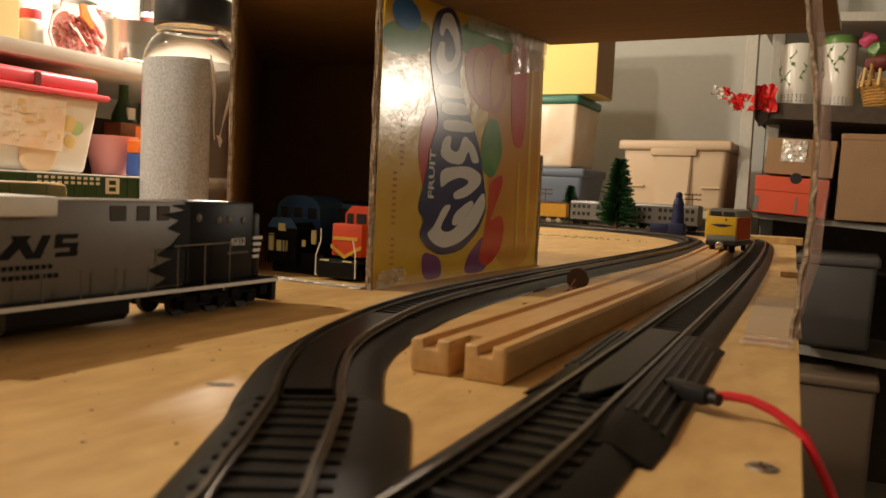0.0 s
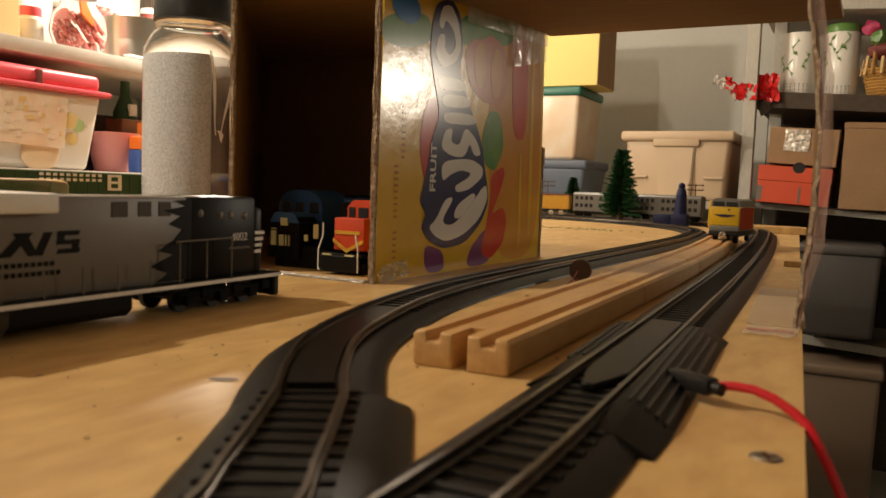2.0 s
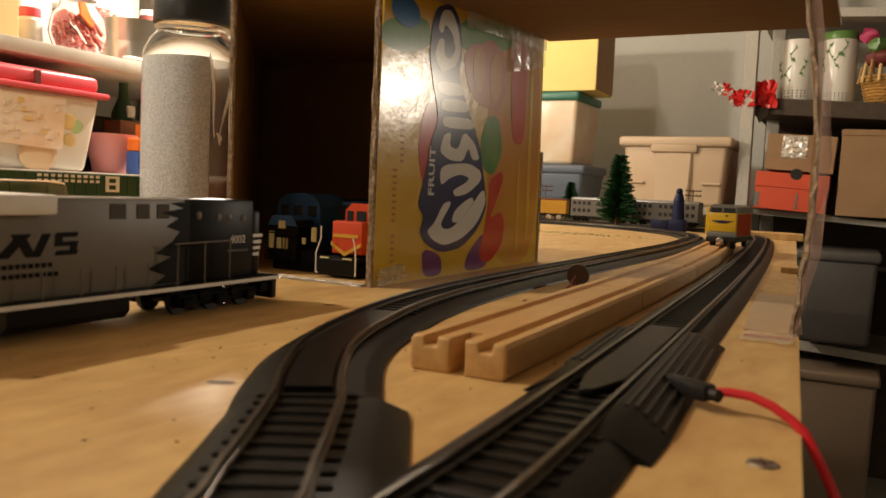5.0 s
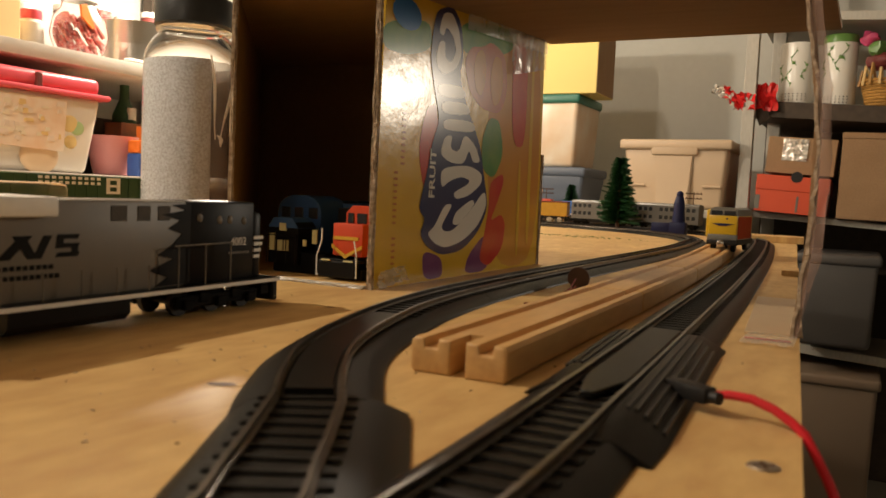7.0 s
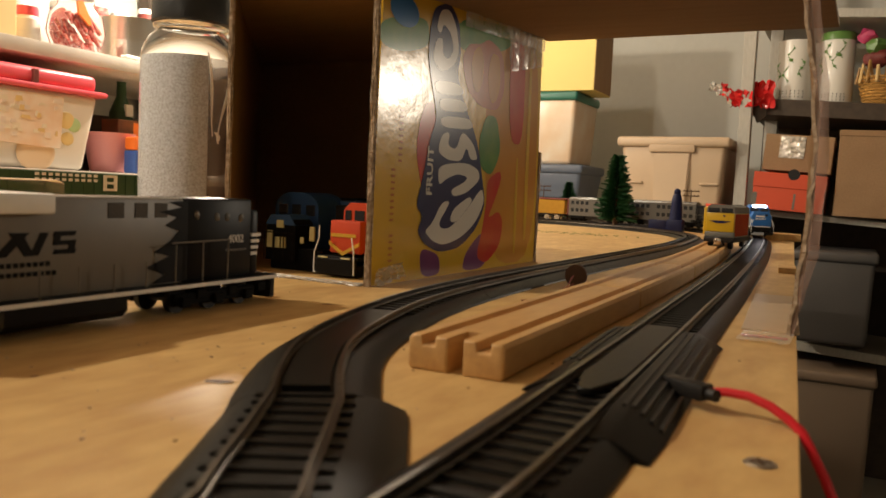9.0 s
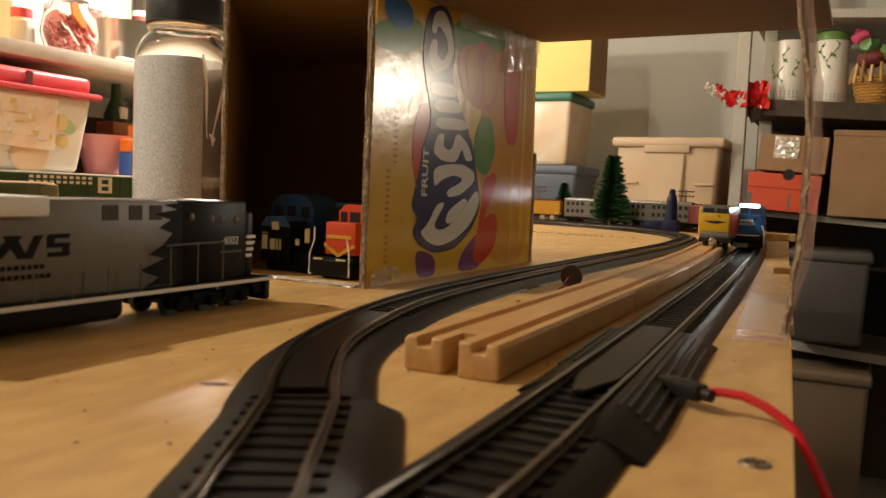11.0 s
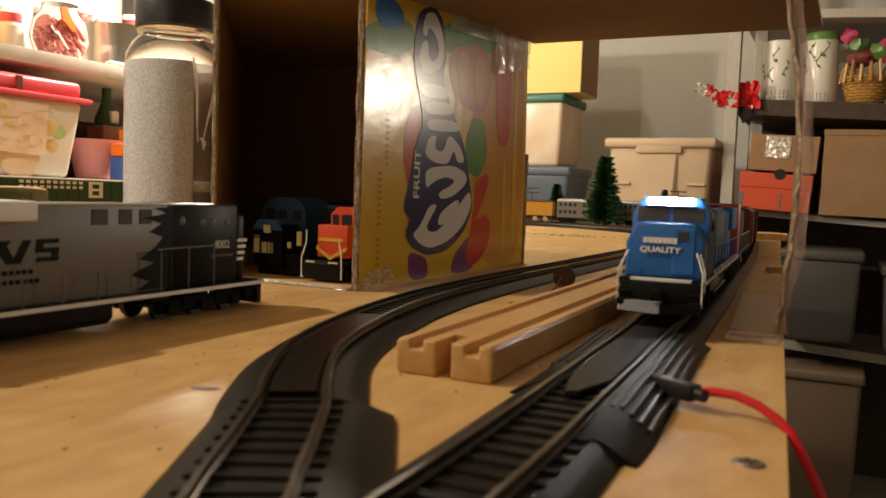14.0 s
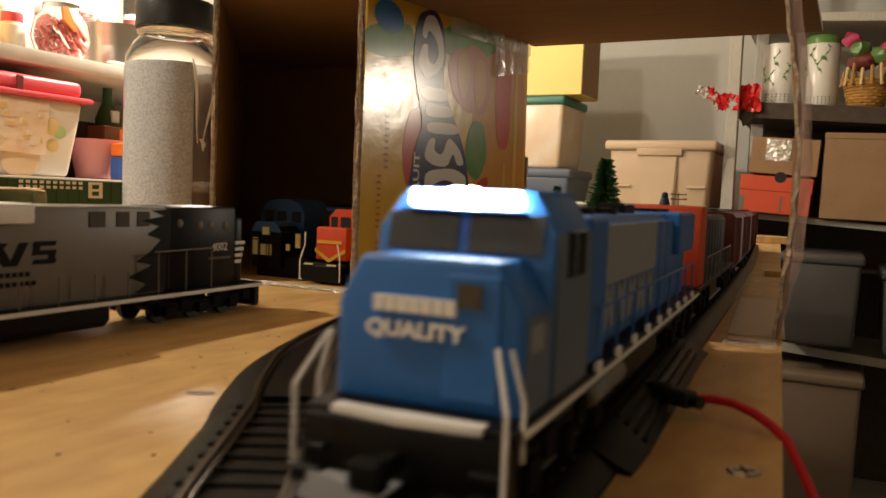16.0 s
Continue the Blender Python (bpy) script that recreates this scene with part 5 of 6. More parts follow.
LIDBLACK = material("black_lid", (0.012, 0.012, 0.012), 0.35, bump=0.2, bump_scale=400)


def lathe(bm, profile, n=40, cx=0.0, cy=0.0):
    rings = [[bm.verts.new((cx + r * math.cos(2 * math.pi * i / n), cy + r * math.sin(2 * math.pi * i / n), z)) for i in range(n)] for r, z in profile]
    for a, b in zip(rings[:-1], rings[1:]):
        for i in range(n):
            bm.faces.new((a[i], a[(i + 1) % n], b[(i + 1) % n], b[i]))
    bm.faces.new(list(reversed(rings[0]))), bm.faces.new(rings[-1])
    bmesh.ops.recalc_face_normals(bm, faces=bm.faces[:])


def sand_jar():
    t = thing("sand_jar", -527, 520, 0, 0, "clear plastic jar of pale grey sand with a black lid", "jar")
    R = 42.0
    bm = bmesh.new()
    lathe(bm, [(R - 3, 0), (R, 3), (R, 160), (R - 1.5, 172), (R - 7, 183), (R - 13, 189), (R - 13.5, 202)])
    glass = part("jar_body", bm, CLEAR, t)
    glass.visible_shadow = False
    # sand leans to one side and leaves the wall bare on the other
    bm = bmesh.new()
    lathe(bm, [(R - 4, 2), (R - 1.6, 5), (R - 1.6, 158), (R - 3, 165)])
    for v in bm.verts:
        d = v.co.x * 0.60 + v.co.y * 0.80
        if d > 9:
            k = (9 + (d - 9) * 0.12 - d)
            v.co.x += 0.60 * k
            v.co.y += 0.80 * k
    part("sand", bm, SAND, t, "speckled pale grey sand")
    # an added brown film stands in for the dark seen through the bare wall
    bm = bmesh.new()
    arc = [radians(-42 + 4.2 * i) for i in range(41)]
    rows = [[bm.verts.new(((R - 5.2 + 1.6 * math.sin(a * 6 + z * 0.012) + 1.2 * math.sin(a * 17 + z * 0.05) + 1.0 * math.sin(z * 0.07 + a * 2)) * math.cos(a), (R - 5.2 + 1.6 * math.sin(a * 6 + z * 0.012) + 1.2 * math.sin(a * 17 + z * 0.05) + 1.0 * math.sin(z * 0.07 + a * 2)) * math.sin(a), z)) for a in arc] for z in range(4, 165, 10)]
    for lo, hi in zip(rows[:-1], rows[1:]):
        for i in range(len(arc) - 1):
            bm.faces.new((lo[i], lo[i + 1], hi[i + 1], hi[i]))
    bmesh.ops.recalc_face_normals(bm, faces=bm.faces[:])
    film_part = part("dust_film", bm, DARKFILM, t, "added brown film standing in for the dark seen through the bare plastic")
    film_part.visible_shadow = False
    # added pale strips paint light streaks on the bare plastic, meeting half way up
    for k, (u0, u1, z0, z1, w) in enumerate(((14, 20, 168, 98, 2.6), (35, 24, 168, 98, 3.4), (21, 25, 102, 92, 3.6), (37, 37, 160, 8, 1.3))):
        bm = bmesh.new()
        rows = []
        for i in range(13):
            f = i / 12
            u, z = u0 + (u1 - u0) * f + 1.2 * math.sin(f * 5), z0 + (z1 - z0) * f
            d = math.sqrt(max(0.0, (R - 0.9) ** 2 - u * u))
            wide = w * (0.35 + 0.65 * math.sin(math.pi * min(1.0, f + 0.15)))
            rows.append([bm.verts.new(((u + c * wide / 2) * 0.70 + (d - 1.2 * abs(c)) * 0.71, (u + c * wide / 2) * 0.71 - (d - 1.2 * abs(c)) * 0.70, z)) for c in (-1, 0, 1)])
        for lo, hi in zip(rows[:-1], rows[1:]):
            for i in range(2):
                bm.faces.new((lo[i], lo[i + 1], hi[i + 1], hi[i]))
        streak = part("plastic_fold", bm, STREAK, t, "pale strip painted as a light streak on the clear plastic")
        streak.visible_shadow = False
    bm = bmesh.new()
    lathe(bm, [(R - 11, 195), (R - 8.6, 196), (R - 8.4, 217), (R - 9.6, 219.5)])
    lid = part("lid", bm, LIDBLACK, t, "ribbed black screw lid")
    bm = bmesh.new()
    lathe(bm, [(R - 12, 190), (R - 10, 191), (R - 10, 193.5), (R - 12, 194.5)])
    part("neck_ring", bm, CLEAR, t)


sand_jar()

# ---- left shelves ----
PINK = material("pink_lid_plastic", (0.70, 0.10, 0.13), 0.3, grain=0.05, grain_scale=50, dark=(0.5, 0.04, 0.06))
MILKY = material("milky_plastic", (0.72, 0.68, 0.62), 0.3, stain=0.12, stain_scale=8, dark=(0.6, 0.5, 0.4))
CLOUDY = material("cloudy_plastic", (0.74, 0.66, 0.54), 0.3, grain=0.5, grain_scale=14, stain=0.6, stain_scale=6, dark=(0.62, 0.40, 0.22))
PINKBOWL = material("pink_bowl_plastic", (0.70, 0.30, 0.31), 0.35)
PAPER = material("printed_label_paper", (0.76, 0.68, 0.58), 0.5, stain=0.7, stain_scale=16, grain=0.4, grain_scale=40, dark=(0.70, 0.44, 0.26))
GREENTOY = material("green_toy", (0.42, 0.58, 0.30), 0.4)
YELLOWTOY = material("yellow_toy", (0.72, 0.56, 0.26), 0.4)
ORANGETOY = material("orange_toy", (0.72, 0.53, 0.34), 0.4)
BLUEHAZE = material("hazy_blue", (0.42, 0.44, 0.50), 0.4)
BLUETOY = material("blue_toy", (0.04, 0.10, 0.35), 0.4)
POT = material("brushed_pot_metal", (0.55, 0.52, 0.46), 0.28, metal=1.0, grain=0.2, grain_scale=60, stretch=(1, 1, 20), dark=(0.35, 0.32, 0.28))
BNGREEN = material("green_car_paint", (0.025, 0.075, 0.03), 0.45, grain=0.1, grain_scale=200, dark=(0.015, 0.05, 0.02))
CANDYRED = material("candy_red", (0.34, 0.015, 0.012), 0.3, stain=0.5, stain_scale=60, stretch=(1, 2, 4), dark=(0.65, 0.45, 0.4))
AMBER = material("orange_print", (0.75, 0.17, 0.02), 0.45)
BROWNPRINT = material("brown_printed_card", (0.12, 0.06, 0.03), 0.5, stain=0.6, stain_scale=30, dark=(0.28, 0.08, 0.02))
PALEPINK = material("hazy_pink", (0.68, 0.56, 0.46), 0.5)
PALESAND = material("hazy_sand", (0.70, 0.60, 0.45), 0.5)
MANILA = material("manila_card", (0.66, 0.46, 0.20), 0.6, grain=0.1, grain_scale=20, dark=(0.55, 0.36, 0.14))
DIMBIN = material("brown_grey_bin", (0.20, 0.145, 0.10), 0.5, stain=0.2, stain_scale=6, dark=(0.18, 0.14, 0.1))
GREYBIN = material("grey_bin_plastic", (0.075, 0.07, 0.066), 0.45, stain=0.3, stain_scale=6, dark=(0.055, 0.05, 0.048))


def shelf_board(name, x0, x1, y0, y1, z0, z1, mat, label, tilt=0.0):
    t = thing(name, (x0 + x1) / 2, (y0 + y1) / 2, z0, 0, label, "shelf")
    bm = bmesh.new()
    box(bm, -(x1 - x0) / 2, (x1 - x0) / 2, -(y1 - y0) / 2, (y1 - y0) / 2, 0, z1 - z0, 1.5, 2)
    part("board", bm, mat, t)
    t.matrix_basis = t.matrix_basis @ Matrix.Rotation(radians(tilt), 4, "Y")
    return t


def left_shelves():
    shelf_board("wall_shelf", -1990, -1500, 500, 2500, 301, 331, WHITEWOOD, "white painted timber shelf with worn edge")
    shelf_board("wall_shelf", -1990, -1440, 500, 2500, 44, 70, WHITEWOOD, "lower white timber shelf behind the layout")
    for y in (620, 1760):
        t = thing("shelf_upright", -1960, y, -900, 0, "dark timber upright carrying the shelves", "upright", "shelf uprights")
        bm = bmesh.new()
        box(bm, -20, 20, -20, 20, 0, 2000, 1, 1)
        part("post", bm, DARKWOOD, t)
    # bin with the pink lid
    t = thing("storage_bin", -1480, 940, 70, 0, "translucent storage bin of toys with a pink lid", "storage bin")
    bm = bmesh.new()
    lo = [bm.verts.new(p) for p in ((-290, -250, 0), (-12, -250, 0), (-12, 228, 0), (-290, 228, 0))]
    hi = [bm.verts.new(p) for p in ((-300, -262, 162), (0, -262, 162), (0, 255, 162), (-300, 255, 162))]
    bm.faces.new(lo), bm.faces.new(hi)
    for i in range(4):
        bm.faces.new((lo[i], lo[(i + 1) % 4], hi[(i + 1) % 4], hi[i]))
    bmesh.ops.recalc_face_normals(bm, faces=bm.faces[:])
    bmesh.ops.bevel(bm, geom=bm.edges[:], offset=12, segments=3, affect="EDGES", profile=0.5)
    part("tub", bm, MILKY, t)
    bm = bmesh.new()
    box(bm, -308, 10, -270, 272, 160, 172, 4, 2)
    box(bm, -298, 0, -262, 252, 170, 205, 12, 3)
    lid = part("lid", bm, PINK, t, "glossy pink lid")
    bm = bmesh.new()
    box(bm, -4, 8, 96, 108, 166, 200, 2, 1)
    part("notch", bm, MAROON, lid)
    bm = bmesh.new()
    prism(bm, [(-250, 152), (168, 152), (160, 44), (-250, 62)], -3.5, 2.5, "x")
    part("label_sheet", bm, PAPER, t, "faded printed label sheet")
    for mat, y, z, r in ((YELLOWTOY, 178, 104, 20), (GREENTOY, 196, 96, 17), (YELLOWTOY, 182, 66, 16), (ORANGETOY, 112, 20, 44), (BLUEHAZE, -30, 24, 40)):
        bm = bmesh.new()
        ball(bm, (-9 + z * 0.06, y, z + (0 if r < 40 else 14)), r, 0.14, 1, 0.9)
        part("toy", bm, mat, t, "blurred bright toy showing through the side")
    rnd = random.Random(31)
    for k in range(34):
        y, z = rnd.uniform(0, 148), rnd.uniform(62, 138)
        w, h = rnd.uniform(6, 22), rnd.uniform(4, 11)
        bm = bmesh.new()
        prism(bm, [(y, z), (y + w, z + rnd.uniform(-3, 3)), (y + w * 0.9, z + h), (y + 2, z + h)], 2.55, 3.0 + k * 0.05, "x")
        part("print_patch", bm, (PALEPINK, PALESAND, PALESAND, MANILA, PALEPINK)[k % 5], t)
    # things on the lower shelf beside it
    t = thing("plastic_bowl", -1570, 1296, 70, 0, "pink plastic bowl with a rolled rim", "bowl")
    bm = bmesh.new()
    lathe(bm, [(34, 0), (40, 3), (58, 90), (61, 92), (60, 88), (36, 6)])
    part("bowl", bm, PINKBOWL, t)
    t = thing("glue_bottle", -1490, 1306, 70, 0, "blue bottle with an orange cap and label", "bottle")
    bm = bmesh.new()
    box(bm, -20, 20, -18, 18, 0, 54, 5, 2)
    part("bottle", bm, BLUETOY, t)
    bm = bmesh.new()
    box(bm, -19, 19, -17, 17, 54, 84, 5, 2)
    part("cap", bm, AMBER, t, "orange cap")
    t = thing("printed_carton", -1560, 1345, 70, 0, "orange and brown printed carton", "carton")
    bm = bmesh.new()
    box(bm, -60, 0, -30, 60, 0, 128, 2, 1)
    crt = part("carton", bm, BROWNPRINT, t)
    bm = bmesh.new()
    box(bm, -50, 0.8, 14, 60.8, 88, 122, 0.5, 1)
    part("printed_band", bm, AMBER, crt, "orange printed band")
    t = thing("dark_carton", -1660, 1330, 70, 0, "dark brown carton in the shade", "carton")
    bm = bmesh.new()
    box(bm, -80, 0, -110, 130, 0, 140, 2, 1)
    part("carton", bm, DARKWOOD, t)
    t = thing("green_bottle", -1640, 1390, 70, 0, "dark green bottle with a pale label", "bottle")
    bm = bmesh.new()
    lathe(bm, [(26, 0), (28, 4), (28, 150), (12, 190), (11, 222), (12, 226)])
    bot = part("bottle", bm, BNGREEN, t)
    bm = bmesh.new()
    box(bm, 20, 29, -10, 14, 140, 170, 2, 1)
    part("label", bm, WHITEPL, bot)
    # top shelf goods
    t = thing("cooking_pot", -1640, 1420, 331, 0, "brushed metal cooking pot with a flat handle", "pot")
    bm = bmesh.new()
    lathe(bm, [(82, 0), (90, 4), (92, 112), (95, 114), (94, 110), (88, 8)])
    part("pot", bm, POT, t)
    bm = bmesh.new()
    box(bm, 88, 110, -110, -10, 10, 15, 2, 1)
    part("handle", bm, WHITEPL, t)
    t = thing("candy_jar", -1570, 1205, 331, 0, "round clear jar of red striped candy", "jar")
    bm = bmesh.new()
    lathe(bm, [(30, 0), (52, 14), (62, 46), (56, 84), (40, 104), (38, 120)])
    g = part("jar_body", bm, CLEAR, t)
    g.visible_shadow = False
    bm = bmesh.new()
    rnd = random.Random(12)
    for j in range(5):
        half = (40, 50, 48, 38, 24)[j]
        for k in range(10):
            y = -half + 2 * half * k / 9
            m = Matrix.Translation((rnd.uniform(4, 26) - abs(y) * 0.25, y, 14 + j * 15 + rnd.uniform(-3, 3))) @ Matrix.Rotation(radians(38 + rnd.uniform(-12, 12)), 4, "X")
            bmesh.ops.create_cone(bm, cap_ends=True, segments=10, radius1=4.6, radius2=4.6, depth=26, matrix=m)
    part("candy", bm, CANDYRED, t, "red and white striped candy sticks")
    bm = bmesh.new()
    prism(bm, [(-20, 82), (6, 60), (12, 64), (-10, 112), (-24, 108)], 30, 36, "x")
    part("wrapper", bm, AMBER, t)
    t = thing("tablet_bottle", -1610, 1116, 331, 0, "small white bottle with a red cap", "bottle")
    bm = bmesh.new()
    lathe(bm, [(24, 0), (26, 3), (26, 58), (20, 66)])
    part("bottle", bm, MILKY, t)
    bm = bmesh.new()
    lathe(bm, [(21, 66), (22, 68), (22, 84), (20, 86)])
    part("cap", bm, PINK, t)
    t = thing("manila_box", -1560, 960, 331, 0, "tall manila card box", "carton")
    bm = bmesh.new()
    box(bm, -120, 0, -130, 98, 0, 240, 2, 1)
    part("carton", bm, MANILA, t)
    for k, (y, mat, h) in enumerate(((1130, CANDYRED, 90), (1180, MILKY, 120), (1290, MAROON, 140), (1400, CANDYRED, 165), (1470, BLUETOY, 150), (1560, MAROON, 180), (1640, CANDYRED, 160))):
        t = thing("spice_tin", -1790, y + 40, 331, 0, "small coloured tin at the back of the shelf", "tin", "back row of tins")
        bm = bmesh.new()
        lathe(bm, [(24, 0), (25, 2), (25, h), (23, h + 2)], 20)
        tin = part("tin", bm, mat, t)
        bm = bmesh.new()
        lathe(bm, [(25.5, h + 2), (25.5, h + 14), (24, h + 16)], 20)
        part("cap", bm, WHITEPL, t)


left_shelves()


def green_car():
    t = thing("model_hopper_car", -800, 440, 0, 0, "dark green model freight car with white lettering", "model railcar")
    bm = bmesh.new()
    box(bm, -17, 0, 0, 276, 12, 64, 1, 1)
    body = part("body", bm, BNGREEN, t)
    for k in range(18):
        bm = bmesh.new()
        box(bm, 0, 0.8, 6 + k * 15, 7.4 + k * 15, 13, 62)
        part("rib", bm, BNGREEN, body)
    for r in range(2):
        for k in range(10):
            bm = bmesh.new()
            box(bm, 0.9, 1.4, 124 + k * 8.4, 129 + k * 8.4, 58.5 - r * 5.5, 61.8 - r * 5.5)
            part("lettering", bm, WHITEPL, body)
    for z in (43, 51, 59):
        bm = bmesh.new()
        box(bm, 0.9, 1.4, 214, 232, z, z + 3.0)
        part("emblem", bm, WHITEPL, body)
    for y in (213, 228):
        bm = bmesh.new()
        box(bm, 1.0, 1.5, y, y + 5, 43, 62)
        part("emblem", bm, WHITEPL, body)
    bm = bmesh.new()
    box(bm, -15, -2, 10, 266, 0, 12, 1, 1)
    part("underframe", bm, BLACKPL, t)
    c = thing("blister_case", -430, 276, 0, 8, "clear plastic blister case with a rail car inside", "case")
    bm = bmesh.new()
    box(bm, -20, 16, -120, 40, 0, 57, 4, 3)
    shell = part("shell", bm, CLEAR, c)
    shell.visible_shadow = False
    bm = bmesh.new()
    box(bm, -14, 8, -110, 20, 1, 47, 2, 1)
    part("insert", bm, NSGREY, c)


green_car()

# ---- far shelving and bins ----
BEIGE = material("beige_bin_plastic", (0.56, 0.42, 0.28), 0.45, grain=0.06, grain_scale=80, stain=0.12, stain_scale=6, dark=(0.44, 0.31, 0.2))
TEAL = material("teal_lid", (0.03, 0.14, 0.10), 0.4)
YBOX = material("yellow_card", (0.72, 0.56, 0.17), 0.55, stain=0.1, stain_scale=5, dark=(0.62, 0.46, 0.12))
BLUEGREY = material("blue_grey_bin", (0.10, 0.12, 0.16), 0.45, stain=0.2, stain_scale=6, dark=(0.07, 0.08, 0.1))
SHOEBOX = material("orange_red_card", (0.60, 0.075, 0.025), 0.5, stain=0.12, stain_scale=9, dark=(0.5, 0.05, 0.02))
WICKER = material("golden_wicker", (0.45, 0.24, 0.06), 0.5, grain=0.4, grain_scale=80, random_tint=0.2, dark=(0.25, 0.12, 0.03))
REDFOIL = material("red_cellophane", (0.60, 0.02, 0.02), 0.2, bump=0.8, bump_scale=60)
FOIL = material("shiny_wrap", (0.75, 0.72, 0.66), 0.12, metal=0.6, bump=1.0, bump_scale=90)
PINKFAB = material("pink_ribbon", (0.55, 0.05, 0.12), 0.5, grain=0.4, grain_scale=40, dark=(0.3, 0.05, 0.2))
TINWHITE = material("white_printed_tin", (0.74, 0.72, 0.66), 0.25, grain=0.06, grain_scale=30, dark=(0.6, 0.55, 0.45))
TINGREEN = material("green_printed_motif", (0.12, 0.24, 0.06), 0.3)


def tub(name, x0, x1, y0, y1, z0, z1, mat, label, rim, lid=None, lidmat=None, panel=False):
    t = thing(name, (x0 + x1) / 2, y0, z0, 0, label, "storage bin", "plastic storage bins")
    w, h, d = (x1 - x0) / 2, z1 - z0, y1 - y0
    bm = bmesh.new()
    tp = 0.92
    lo = [bm.verts.new(p) for p in ((-w * tp, d * 0.04, 0), (w * tp, d * 0.04, 0), (w * tp, d * 0.96, 0), (-w * tp, d * 0.96, 0))]
    hi = [bm.verts.new(p) for p in ((-w, 0, h), (w, 0, h), (w, d, h), (-w, d, h))]
    bm.faces.new(lo), bm.faces.new(hi)
    for i in range(4):
        bm.faces.new((lo[i], lo[(i + 1) % 4], hi[(i + 1) % 4], hi[i]))
    bmesh.ops.recalc_face_normals(bm, faces=bm.faces[:])
    bmesh.ops.bevel(bm, geom=bm.edges[:], offset=min(14, h * 0.2), segments=3, affect="EDGES", profile=0.5)
    part("tub", bm, mat, t)
    bm = bmesh.new()
    box(bm, -w - rim, w + rim, -rim, d + rim, h - 8, h + 24, 10, 3)
    part("lid", bm, lidmat or mat, t)
    if panel:
        for x0_, x1_ in ((-w * 0.36, w * 0.36),):
            bm = bmesh.new()
            box(bm, x0_ - 14, x1_ + 14, -13, 0, h - 26, h + 18, 6, 2)
            part("latch", bm, mat, t)
            bm = bmesh.new()
            prism(bm, [(x0_, h - 24), (x1_, h - 24), (x1_ * 0.86, 8), (x0_ * 0.86, 8)], -6, 14, "y")
            bmesh.ops.bevel(bm, geom=bm.edges[:], offset=4, segments=2, affect="EDGES")
            part("front_rib", bm, mat, t)
        for s in (-1, 1):
            bm = bmesh.new()
            box(bm, min(s * w * 0.55, s * w * 0.9), max(s * w * 0.55, s * w * 0.9), -1, 10, h * 0.35, h * 0.39, 2, 1)
            part("step", bm, mat, t)
    return t


def card_box(name, x, y, z, w, d, h, mat, label, tilt=0.0, flap=0.0):
    t = thing(name, x, y, z, 0, label, "box")
    bm = bmesh.new()
    box(bm, 0, w, 0, d, 0, h, 1.5, 1)
    b = part("carton", bm, mat, t)
    if flap:
        bm = bmesh.new()
        box(bm, -2, w + 2, -2.5, d + 2, h - flap, h + 2, 1.5, 1)
        part("lid", bm, mat, t)
    t.matrix_basis = t.matrix_basis @ Matrix.Rotation(radians(tilt), 4, "Y")
    return t


